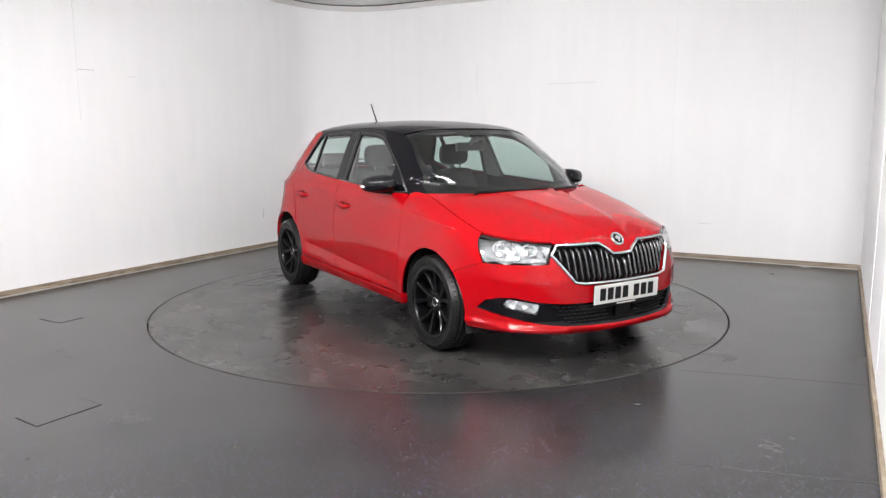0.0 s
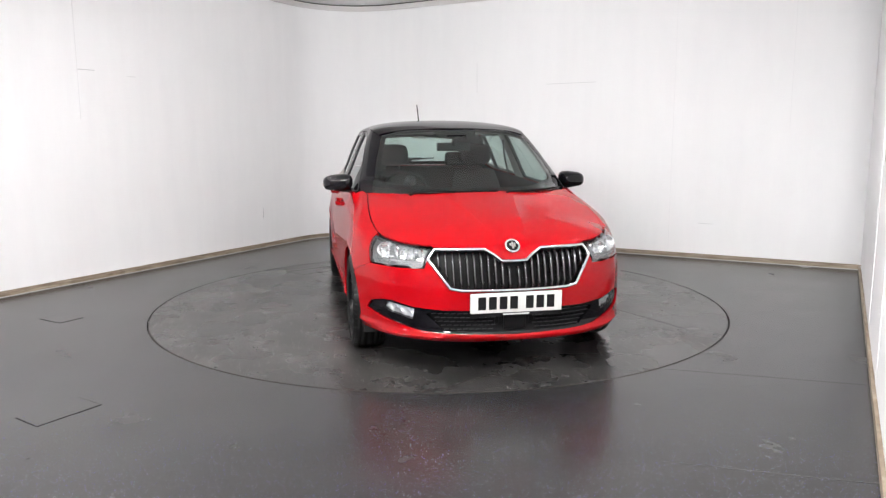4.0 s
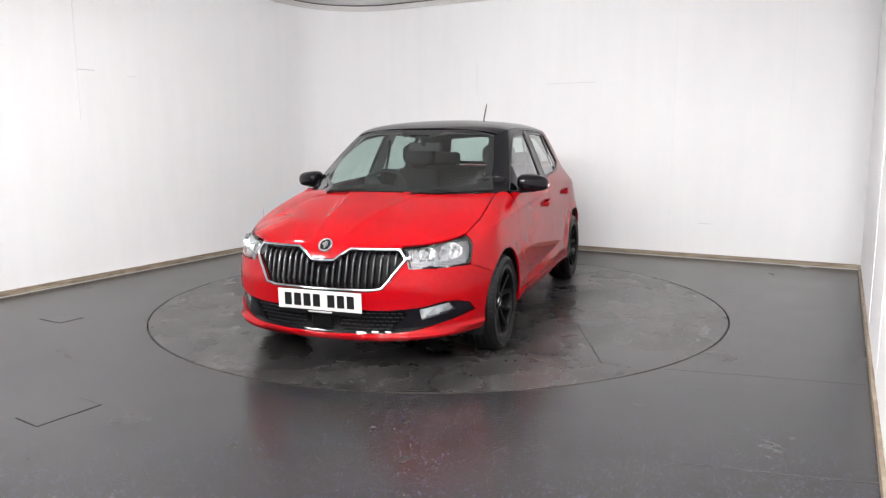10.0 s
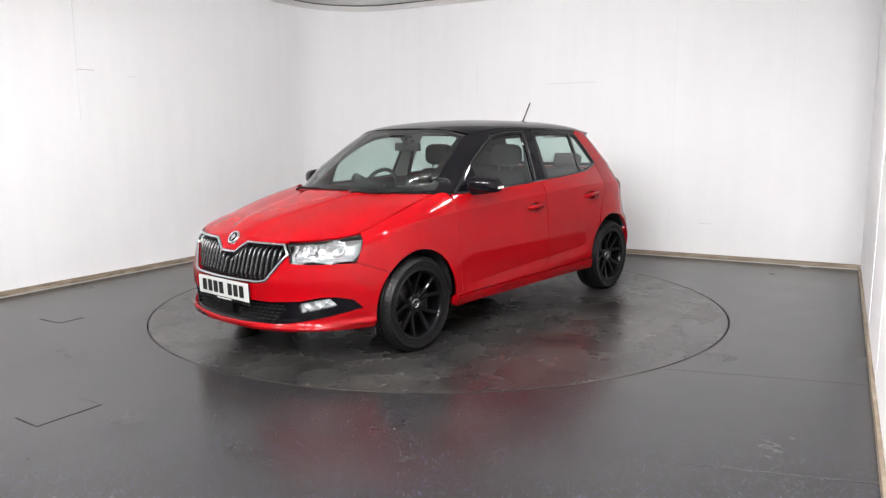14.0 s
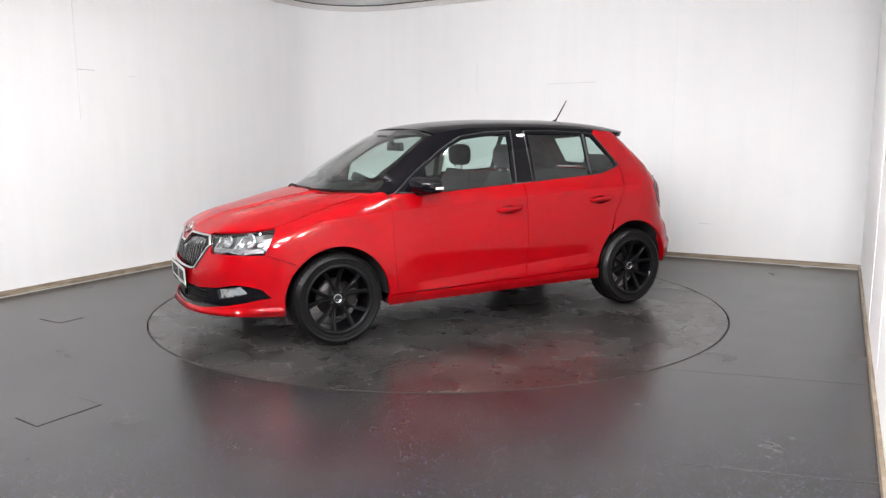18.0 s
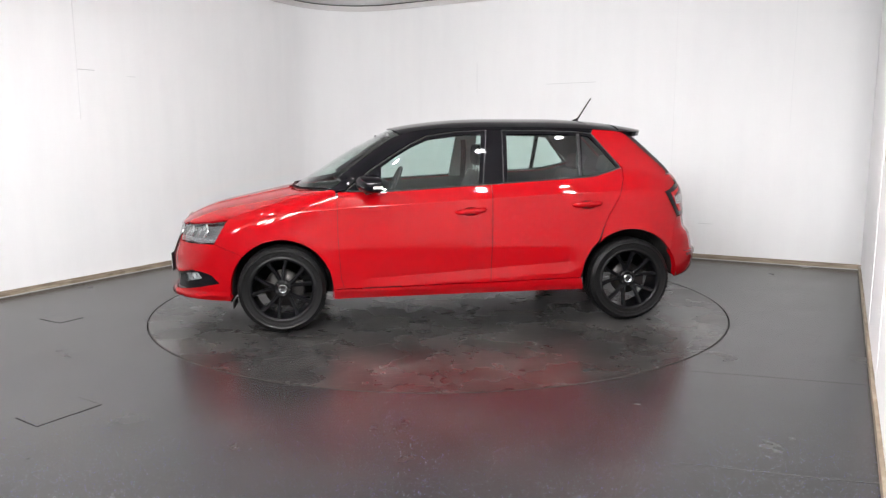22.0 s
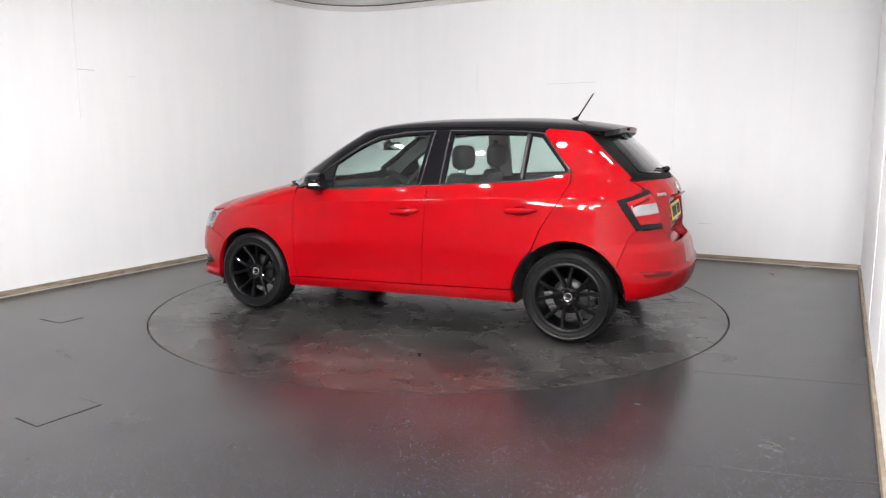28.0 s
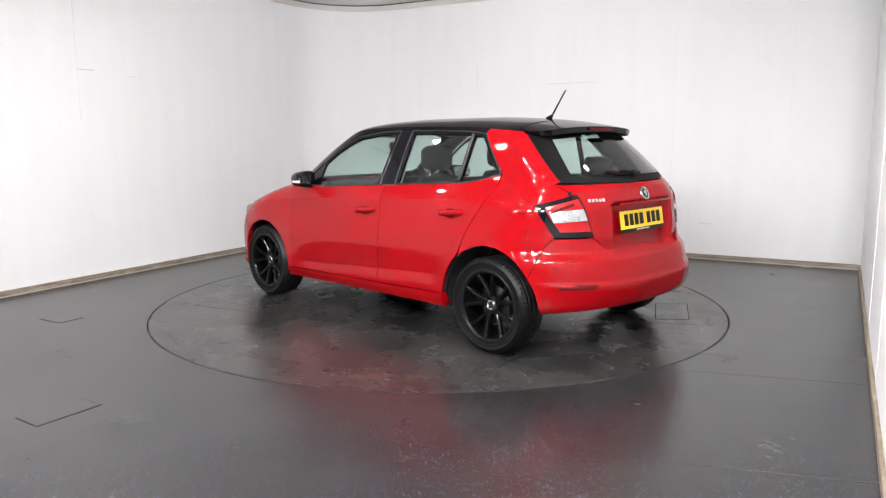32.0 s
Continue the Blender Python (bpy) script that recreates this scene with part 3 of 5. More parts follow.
def strip(name, loop, mat, parent, surf, width, lift=0.003, thick=0.006, closed=True, label="", mirror=False):
    """A moulding of half-round section laid along a loop of surface coordinates."""
    out = []
    n = len(loop)
    for s in ((1, -1) if mirror else (1,)):
        bm = bmesh.new()
        rings = []
        for i, p in enumerate(loop):
            a, b = (loop[i - 1], loop[(i + 1) % n]) if closed else (loop[max(i - 1, 0)], loop[min(i + 1, n - 1)])
            c, nn = surf(*p), normal_at(surf, *p)
            way = (surf(*b) - surf(*a)).normalized()
            side = nn.cross(way).normalized() * width / 2
            ring = []
            for q in (c + side - nn * 0.004, c + side + nn * (lift + thick * 0.5), c + side * 0.5 + nn * (lift + thick), c - side * 0.5 + nn * (lift + thick), c - side + nn * (lift + thick * 0.5), c - side - nn * 0.004):
                ring.append(bm.verts.new((q.x, q.y * s, q.z)))
            rings.append(ring)
        pairs = zip(rings, rings[1:] + rings[:1]) if closed else zip(rings, rings[1:])
        for r, q in pairs:
            for k in range(5):
                bm.faces.new((r[k], r[k + 1], q[k + 1], q[k]))
        if not closed:
            bm.faces.new(rings[0])
            bm.faces.new(rings[-1][::-1])
        bmesh.ops.recalc_face_normals(bm, faces=bm.faces)
        out.append(part(name, bm, mat, parent if not isinstance(parent, (list, tuple)) else parent[0 if s > 0 else 1], label, True))
    return out if mirror else out[0]


def lathe(bm, prof, steps=48, axis="Y", close=False):
    """Turns a profile of (radius, along) round the axis."""
    rings = []
    for r, a in prof:
        ring = []
        for i in range(steps):
            t = 2 * math.pi * i / steps
            c, s = r * math.cos(t), r * math.sin(t)
            ring.append(bm.verts.new((c, a, s) if axis == "Y" else (a, c, s) if axis == "X" else (c, s, a)))
        rings.append(ring)
    pairs = list(zip(rings, rings[1:]))
    if close:
        pairs.append((rings[-1], rings[0]))
    for r, q in pairs:
        for i in range(steps):
            j = (i + 1) % steps
            bm.faces.new((r[i], r[j], q[j], q[i]))
    bmesh.ops.recalc_face_normals(bm, faces=bm.faces)


def tube(bm, pts, radius, steps=8, radius_end=None):
    """A round bar along a list of points."""
    rings, n = [], len(pts)
    pts = [Vector(p) for p in pts]
    for i, p in enumerate(pts):
        way = (pts[min(i + 1, n - 1)] - pts[max(i - 1, 0)]).normalized()
        a = way.orthogonal().normalized() if i == 0 else (a - way * a.dot(way)).normalized()
        b = way.cross(a)
        r = radius if radius_end is None else radius + (radius_end - radius) * i / (n - 1)
        rings.append([bm.verts.new(p + (a * math.cos(2 * math.pi * k / steps) + b * math.sin(2 * math.pi * k / steps)) * r) for k in range(steps)])
    for r, q in zip(rings, rings[1:]):
        for k in range(steps):
            bm.faces.new((r[k], r[(k + 1) % steps], q[(k + 1) % steps], q[k]))
    bm.faces.new(rings[0][::-1])
    bm.faces.new(rings[-1])


def soft_box(name, lo, hi, mat, parent, width=0.02, segments=3, m=None, label=""):
    bm = bmesh.new()
    box(bm, lo, hi)
    bmesh.ops.recalc_face_normals(bm, faces=bm.faces)
    bevel(bm, width, segments)
    if m is not None:
        bm.transform(m)
    return part(name, bm, mat, parent, label, True)

# ---- car materials ----
def paint(name, color):
    mat = material(name, color, 0.34)
    bsdf_in(mat, "Coat Weight").default_value = 0.7
    bsdf_in(mat, "Coat Roughness").default_value = 0.02
    bsdf_in(mat, "Coat IOR").default_value = 1.45
    bsdf_in(mat, "Specular IOR Level").default_value = 0.0
    vec = place_of(mat)
    peel = node(mat, "ShaderNodeBump", Strength=0.02, Distance=0.002)
    link(mat, noise_of(mat, vec, 260.0, 2.0), peel.inputs["Height"])
    link(mat, peel.outputs["Normal"], bsdf_in(mat, "Coat Normal"))
    wave = noise_of(mat, vec, 1.5, 3.0)
    link(mat, mixed(mat, ramp(mat, wave, [(0.3, grey(0.0)), (0.7, grey(1.0))]), color, tuple(c * 0.94 for c in color)), bsdf_in(mat, "Base Color"))
    return mat


RED = paint("red_paint", (0.265, 0.0010, 0.0034))
GLOSS = paint("gloss_black_paint", (0.003, 0.0029, 0.0042))
SATIN = material("satin_black_plastic", (0.004, 0.004, 0.0043), 0.42, Specular_IOR_Level=0.08)
GREY_TRIM = material("grey_window_trim", (0.016, 0.016, 0.017), 0.3)
CHROME = material("chrome", (0.56, 0.57, 0.58), 0.10, 1.0)
SLAT = material("grille_slat", (0.012, 0.012, 0.013), 0.2, Specular_IOR_Level=0.6, Coat_Weight=0.5)
INTAKE = material("intake_plastic", (0.012, 0.012, 0.013), 0.45, Specular_IOR_Level=0.25)
MIRROR = material("mirror_glass", (0.85, 0.87, 0.87), 0.02, 1.0)
STEEL = material("brushed_steel", (0.05, 0.047, 0.046), 0.5, 1.0)
BORDER = material("black_window_border", (0.004, 0.004, 0.004), 0.55, Specular_IOR_Level=0.06)
LINER = material("liner_black", (0.006, 0.006, 0.006), 0.9)
CLOTH = material("charcoal_seat_cloth", (0.013, 0.013, 0.014), 0.9)
DASH = material("dark_dashboard_plastic", (0.020, 0.021, 0.022), 0.7, Specular_IOR_Level=0.15)
LINING = material("pale_grey_headlining", (0.34, 0.34, 0.33), 0.9)
WHITE_PLATE = material("white_plate", (0.52, 0.52, 0.50), 0.3)
YELLOW_PLATE = material("yellow_plate", (0.80, 0.50, 0.01), 0.3)
INK = material("black_print", (0.005, 0.005, 0.0055), 0.5, Specular_IOR_Level=0.15)
RED_LENS = material("red_lens", (0.30, 0.003, 0.006), 0.10, Specular_IOR_Level=0.4)
DEEP_RED = material("dark_red_lens", (0.07, 0.002, 0.003), 0.25, Specular_IOR_Level=0.2)
CLEAR_LENS = material("pale_lamp_reflector", (0.42, 0.42, 0.43), 0.14, 0.6)
AMBER = material("pale_indicator_lens", (0.70, 0.66, 0.62), 0.15)
LAMP_SILVER = material("lamp_reflector", (0.72, 0.73, 0.74), 0.08, 0.8)
RUBBER = material("tyre_rubber", (0.0045, 0.0045, 0.0047), 0.36, Specular_IOR_Level=0.22)
RIM_BLACK = material("gloss_black_alloy", (0.0028, 0.0028, 0.0034), 0.3, Coat_Weight=0.32, Coat_Roughness=0.04, Specular_IOR_Level=0.05)
STICKER = material("pale_sticker", (0.70, 0.78, 0.76), 0.5)
for m_, scale_, strength_ in ((SATIN, 300.0, 0.15), (DASH, 220.0, 0.2), (CLOTH, 500.0, 0.5), (RUBBER, 90.0, 0.2), (LINING, 400.0, 0.2)):
    bump(m_, noise_of(m_, place_of(m_), scale_, 3.0), strength_, 0.002)


def glass_material(name, tint, weight):
    """Thin tinted pane: what is behind shows through, with a clear reflection on it."""
    mat = bpy.data.materials.new(name)
    mat.use_nodes = True
    nt = mat.node_tree
    nt.nodes.remove(nt.nodes["Principled BSDF"])
    clear = nt.nodes.new("ShaderNodeBsdfTransparent")
    clear.inputs["Color"].default_value = (*tint, 1)
    gloss = nt.nodes.new("ShaderNodeBsdfGlossy")
    gloss.inputs["Roughness"].default_value = 0.0
    gloss.inputs["Color"].default_value = (weight, weight, weight, 1)
    facing = nt.nodes.new("ShaderNodeLayerWeight")
    facing.inputs["Blend"].default_value = 0.5
    power = nt.nodes.new("ShaderNodeMath")
    power.operation = "POWER"
    power.inputs[1].default_value = 4.0
    link(mat, facing.outputs["Facing"], power.inputs[0])
    fres = nt.nodes.new("ShaderNodeMath")
    fres.operation = "MULTIPLY_ADD"
    fres.inputs[1].default_value, fres.inputs[2].default_value = 0.91, 0.080
    link(mat, power.outputs[0], fres.inputs[0])
    mix = nt.nodes.new("ShaderNodeMixShader")
    link(mat, fres.outputs[0], mix.inputs[0])
    link(mat, clear.outputs[0], mix.inputs[1])
    link(mat, gloss.outputs[0], mix.inputs[2])
    link(mat, mix.outputs[0], nt.nodes["Material Output"].inputs["Surface"])
    return mat


GLASS = glass_material("tinted_car_glass", (0.72, 0.84, 0.80), 1.0)
LAMP_GLASS = glass_material("clear_lamp_glass", (0.95, 0.96, 0.97), 0.9)

# ---- the car ----
car = tagged(new("car"), "shiny red hatchback with black roof and black wheels on the turntable", "car")
belt_z = curve((-1.215, 1.105), (-1.10, 1.072), (-0.97, 1.043), (-0.61, 1.021), (-0.21, 0.998), (0.18, 0.976), (0.51, 0.960), (0.80, 0.960), (0.95, 0.965))
rail_z = curve((-1.40, 1.338), (-1.25, 1.360), (-0.90, 1.384), (-0.30, 1.395), (0.10, 1.388), (0.30, 1.366), (0.42, 1.335))
bonnet_z = curve((0.90, 1.000), (1.00, 0.992), (1.15, 0.976), (1.24, 0.958), (1.35, 0.935), (1.49, 0.905), (1.63, 0.874), (1.76, 0.842), (1.88, 0.797), (1.95, 0.760), (1.985, 0.734))
roof_z = curve((-1.50, 1.385), (-1.35, 1.412), (-1.17, 1.437), (-0.94, 1.455), (-0.72, 1.463), (-0.28, 1.463), (-0.05, 1.456), (0.12, 1.443), (0.30, 1.420), (0.46, 1.391), (0.55, 1.37))


def on_curve(f, x0, x1, n=24, lift=0.0):
    return [("x", x0 + (x1 - x0) * i / n, f(x0 + (x1 - x0) * i / n) + lift) for i in range(n + 1)]


def arch_points(k, a0, a1, n=20, grow=0.0):
    ax, az, ar = ARCHES[k]
    return [("x", ax + (ar + grow) * math.cos(radians(a0 + (a1 - a0) * i / n)), az + (ar + grow) * math.sin(radians(a0 + (a1 - a0) * i / n))) for i in range(n + 1)]


EDGE_TABLE = [(x, shell(u_of_x(x, bonnet_edge_z(x)), bonnet_edge_z(x)).y) for x in [0.9 + 0.02 * i for i in range(54)] + [1.975]]


def bonnet_half(x):
    for (a, ya), (b, yb) in zip(EDGE_TABLE, EDGE_TABLE[1:]):
        if x <= b:
            return ya + (yb - ya) * (x - a) / (b - a)
    return max(EDGE_TABLE[-1][1], 0.01)


bonnet_crease = curve((0.95, 0.34), (1.10, 0.275), (1.50, 0.170), (1.80, 0.120), (1.98, 0.085))


def bonnet_skin(x, y):
    ye = bonnet_half(min(x, 1.972))
    s = min(abs(y) / ye, 1.3)
    zc, zt = bonnet_z(x), bonnet_edge_z(x)
    z = zc - (zc - zt) * (0.75 * s ** 2.2 + 0.25 * s ** 6)
    d = abs(y) - bonnet_crease(x)
    if d > 0:
        z -= 0.22 * d * math.exp(-d / 0.10) * ease(1.99 - x, 0.0, 0.06) * (1 - ease(s, 0.75, 1.0))
    return Vector((x, y, z))


def rail_half(x):
    x = max(min(x, 0.40), -1.24)
    z = rail_z(x)
    return shell(u_of_x(x, z, True), z, True).y


def roof_skin(x, y):
    s = min(abs(y) / rail_half(x), 1.2)
    zc, zr = roof_z(x), rail_z(x)
    return Vector((x, y, zc - (zc - zr) * (0.6 * s ** 2.2 + 0.4 * s ** 9)))


def smooth_box(v, lo, hi, soft):
    return ease(v, lo - soft, lo + soft) * (1 - ease(v, hi - soft, hi + soft))


def tailgate_skin(u, z):
    p = shell(u, z, False)
    dent = 0.055 * smooth_box(p.y, -0.335, 0.335, 0.03) * smooth_box(z, 0.50, 0.925, 0.012)
    dent += 0.02 * smooth_box(p.y, -0.46, 0.46, 0.03) * (1 - ease(z, 0.64, 0.74))
    p.x += dent
    return p


def bumper_skin(u, z):
    """Rear bumper: a ledge under the tailgate and an undercut below the fold."""
    p = shell(u, z, False)
    if p.x < -1.3:
        k = ease(-p.x, 1.45, 1.75)
        p.x += -0.018 * k * smooth_box(z, 0.30, 0.485, 0.008) + 0.012 * k * (1 - ease(z, 0.28, 0.36))
    return p


def build_body():
    F = lambda *spots, **k: outline(list(spots), **k)
    FOLD = outline(on_curve(recess_z, -0.86, 0.78, 80), closed=False)
    CREASE = outline(on_curve(shoulder_z, -1.5, 1.58, 130), closed=False)
    # bonnet
    edge = [(0.955 + (1.972 - 0.955) * i / 44) for i in range(45)]
    half = [(1.172, 0.0), (1.165, 0.10), (1.15, 0.22), (1.125, 0.35), (1.085, 0.48), (1.03, 0.59)] + [(x, bonnet_half(x)) for x in edge]
    skin("bonnet", [half + [(x, -y) for x, y in half[::-1] if y > 1e-6]], RED, car, bonnet_skin, gap=0.001, step=0.022, ribs=[[(1.0 + 0.02 * i, sg * f(1.0 + 0.02 * i)) for i in range(49)] for f in (bonnet_crease,) for sg in (1, -1)])
    # nose of the bonnet between grille and badge
    dip = [("u", 0.0, 0.735), ("f", 0.15, 0.735), ("f", 0.30, 0.735), ("f", 0.445, 0.733), ("f", 0.435, 0.722), ("f", 0.165, 0.722), ("f", 0.12, 0.695), ("f", 0.075, 0.660), ("u", 0.0, 0.656)]
    skin("bonnet_nose", [twin(outline(dip, closed=False))], RED, car, gap=0.0008)
    # front bumper with its openings
    top = [("u", 0.0, 0.488), ("f", 0.30, 0.490), ("f", 0.365, 0.503), ("f", 0.475, 0.655), ("f", 0.490, 0.612), ("f", 0.60, 0.610), ("x", 1.685, 0.612), ("x", 1.52, 0.552)]
    arch = arch_points(0, 42, -10, 12)
    low = [("x", 1.585, 0.222), ("x", 1.66, 0.222), ("f", 0.60, 0.220), ("f", 0.35, 0.213), ("u", 0.0, 0.210)]
    intake = [("u", 0.0, 0.385), ("f", 0.40, 0.385), ("f", 0.56, 0.398), ("f", 0.66, 0.422), ("f", 0.715, 0.418), ("f", 0.760, 0.398), ("f", 0.785, 0.345), ("f", 0.70, 0.312), ("f", 0.62, 0.290), ("f", 0.50, 0.270), ("f", 0.42, 0.262), ("u", 0.0, 0.252)]
    bumper = skin("front_bumper", [twin(outline(top + arch + low, closed=False)), twin(outline(intake, closed=False))], RED, car, step=0.026, depth=0.03)
    skin("intake_surround", [twin(outline(intake, closed=False)), twin(outline([("u", 0, 0.372), ("f", 0.46, 0.372), ("f", 0.49, 0.36), ("f", 0.40, 0.275), ("u", 0, 0.264)], closed=False)),
                             outline([("f", 0.55, 0.385), ("f", 0.685, 0.412), ("f", 0.712, 0.372), ("f", 0.67, 0.352), ("f", 0.56, 0.325)]),
                             [(-u, z) for u, z in outline([("f", 0.55, 0.385), ("f", 0.685, 0.412), ("f", 0.712, 0.372), ("f", 0.67, 0.352), ("f", 0.56, 0.325)])]], GLOSS, bumper, lift=-0.012, depth=0.03, gap=0.0)
    skin("lower_grille", [twin(outline([("u", 0, 0.380), ("f", 0.48, 0.380), ("f", 0.50, 0.36), ("f", 0.41, 0.268), ("u", 0, 0.258)], closed=False))], MESH_GRILLE, bumper, lift=-0.035, depth=0.0, gap=0.0)
    bm = bmesh.new()
    for r in range(5):
        z = 0.275 + 0.022 * r
        for k in range(-13, 14):
            y = (k + 0.5 * (r % 2)) * 0.034
            if abs(y) > 0.40 + 0.022 * r or abs(y) < 0.105:
                continue
            p = shell(u_of_y(y, z, True), z)
            box(bm, (p.x - 0.034, y - 0.013, z - 0.002), (p.x - 0.018, y + 0.013, z + 0.002))
    tagged(part("grille_bars", bm, INTAKE, bumper), kind="stuff")
    soft_box("radar_cover", (2.032, -0.062, 0.275), (2.055, 0.062, 0.355), SATIN, bumper, 0.006)
    for s in (1, -1):
        soft_box("tow_cover", (2.008, -0.10 * s - 0.012, 0.30), (2.038, -0.10 * s + 0.012, 0.37), SATIN, bumper, 0.004)
    # wings
    wing = on_curve(bonnet_edge_z, 0.895, 1.595, 22, -0.001) + [("x", 1.685, 0.612), ("x", 1.52, 0.552)] + arch_points(0, 42, 190, 40)[0:] + [("x", 0.885, 0.225), ("x", 0.885, 0.295), ("x", 0.815, 0.297), ("x", 0.835, 0.37), ("x", 0.852, 0.65), ("x", 0.852, 0.90), ("x", 0.865, 0.962)]
    skin("wing", [F(*wing)], RED, car, mirror=True, gap=0.0007, step=0.024, ribs=(CREASE,))
    # doors
    fdoor = on_curve(belt_z, -0.226, 0.845, 24, -0.004) + [("x", 0.852, 0.90), ("x", 0.852, 0.65), ("x", 0.835, 0.37), ("x", 0.815, 0.297), ("x", -0.208, 0.314), ("x", -0.222, 0.70)]
    hf, hr = (0.045, -0.185, 0.808, 0.826), (-0.795, -1.022, 0.846, 0.858)
    cup = lambda x0, x1, z0, z1, k=1.0: [("x", (x0 + x1) / 2 + 0.060 * k * math.cos(a), (z0 + z1) / 2 - 0.006 + 0.029 * k * math.sin(a)) for a in [2 * math.pi * i / 22 for i in range(22)]]
    doors = skin("front_door", [F(*fdoor), F(*cup(*hf))], RED, car, mirror=True, step=0.024, ribs=(FOLD, CREASE))
    rdoor = on_curve(belt_z, -1.205, -0.227, 24, -0.004) + [("x", -0.222, 0.70), ("x", -0.208, 0.314), ("x", -0.86, 0.330)] + arch_points(1, 8, 48, 10, 0.012) + [("x", -1.05, 0.74), ("x", -1.15, 0.90), ("x", -1.212, 1.03)]
    rdoors = skin("rear_door", [F(*rdoor), F(*cup(*hr))], RED, car, mirror=True, step=0.024, ribs=(FOLD, CREASE))
    # inner door cards and inner quarter
    for nm, spots, dd in (("door_card", fdoor, doors), ("door_card", rdoor, rdoors)):
        skin(nm, [F(*spots)], DASH, dd, lift=-0.036, depth=0.0, gap=-0.004, step=0.05, mirror=True)
    # sills
    skin("sill", [F(("x", 0.885, 0.222), ("x", 0.885, 0.293), ("x", -0.21, 0.311), ("x", -0.865, 0.327), ("x", -0.885, 0.24), ("x", 0.0, 0.232))], RED, car, mirror=True, depth=0.05, surf=sill_skin)
    # quarter panel with the rear pillar
    quarter = [("x", -1.205, 1.098), ("x", -1.10, 1.222), ("x", -1.00, 1.350)]
    lower_q = [("x", -1.212, 1.03), ("x", -1.15, 0.90), ("x", -1.05, 0.74)] + arch_points(1, 48, 148, 26) + [("x", -1.60, 0.70), ("x", -1.635, 0.742), ("x", -1.52, 0.922), ("r", 0.58, 0.985), ("r", 0.625, 1.045)]
    up = [("x", -1.588, 1.062), ("x", -1.43, 1.205), ("x", -1.285, 1.340), ("x", -1.25, 1.360)] + on_curve(rail_z, -1.22, -1.02, 6) + [("x", -1.00, 1.352), ("x", -1.10, 1.226), ("x", -1.213, 1.100)]
    skin("quarter_panel", [F(*(lower_q + up), upper=False)], RED, car, mirror=True, step=0.024, ribs=(CREASE,))
    skin("inner_quarter", [F(*(lower_q + up), upper=False)], DASH, car, lift=-0.016, depth=0.0, gap=0.0, step=0.05, mirror=True)
    # rear bumper
    half = [("u", CAP_F + MID + CAP_R, 0.640), ("r", 0.42, 0.640), ("r", 0.505, 0.738), ("x", -1.63, 0.738), ("x", -1.60, 0.70)] + arch_points(1, 148, 182, 10)
    low = [("x", -1.60, 0.300), ("x", -1.66, 0.302), ("r", 0.68, 0.312), ("r", 0.56, 0.322), ("r", 0.40, 0.325), ("u", CAP_F + MID + CAP_R, 0.325)]
    rb = skin("rear_bumper", [twin_rear(outline(half + low, closed=False))], RED, car, bumper_skin, step=0.026, depth=0.04)
    val = [("u", CAP_F + MID + CAP_R, 0.36), ("r", 0.55, 0.36), ("r", 0.62, 0.355), ("r", 0.52, 0.325), ("r", 0.30, 0.312), ("u", CAP_F + MID + CAP_R, 0.310)]
    skin("rear_valance", [twin_rear(outline(val, closed=False))], SATIN, rb, bumper_skin, lift=-0.03, depth=0.0, gap=0.0)
    for s in (1, -1):
        end = 2 * (CAP_F + MID + CAP_R)
        lp = outline([("r", 0.765, 0.488), ("r", 0.56, 0.476), ("r", 0.585, 0.452), ("r", 0.745, 0.452)])
        skin("reflector", [lp if s > 0 else [(end - u, z) for u, z in lp]], DEEP_RED, rb, bumper_skin, lift=0.004, depth=0.012, gap=0.0, step=0.04)
    # tailgate
    half = [("u", CAP_F + MID + CAP_R, 1.042), ("r", 0.40, 1.046), ("r", 0.62, 1.042), ("r", 0.575, 0.98), ("r", 0.532, 0.742), ("r", 0.505, 0.738), ("r", 0.43, 0.655), ("r", 0.42, 0.600), ("u", CAP_F + MID + CAP_R, 0.600)]
    gate = skin("tailgate", [twin_rear(outline(half, closed=False))], RED, car, tailgate_skin, step=0.02)
    # rear window with its black border
    halfw = [("u", CAP_F + MID + CAP_R, 1.048), ("r", 0.40, 1.052), ("r", 0.636, 1.056), ("r", 0.592, 1.20), ("r", 0.534, 1.345), ("u", CAP_F + MID + CAP_R, 1.372)]
    halfi = [("u", CAP_F + MID + CAP_R, 1.085), ("r", 0.40, 1.088), ("r", 0.515, 1.100), ("r", 0.475, 1.20), ("r", 0.425, 1.31), ("u", CAP_F + MID + CAP_R, 1.335)]
    lw, li = twin_rear(outline(halfw, upper=True, closed=False)), twin_rear(outline(halfi, upper=True, closed=False))
    rw = skin("rear_window", [li], GLASS, car, upper_skin, depth=0.004, gap=0.0, step=0.06)
    skin("window_border", [lw, li], BORDER, rw, upper_skin, lift=-0.004, depth=0.006, gap=0.002, step=0.04)
    lp = [("r", 0.16, 1.338), ("r", -0.02, 1.342), ("r", -0.02, 1.318), ("r", 0.16, 1.314)]
    skin("window_sticker", [outline(lp, upper=True)], STICKER, rw, upper_skin, lift=-0.003, depth=0.0, gap=0.0, step=0.06)
    # windscreen
    half = [("u", 0.0, 0.955), ("f", 0.40, 0.957), ("f", 0.665, 0.955), ("f", 0.645, 1.02), ("f", 0.60, 1.18), ("f", 0.535, 1.335), ("f", 0.40, 1.372), ("f", 0.2, 1.388), ("u", 0.0, 1.392)]
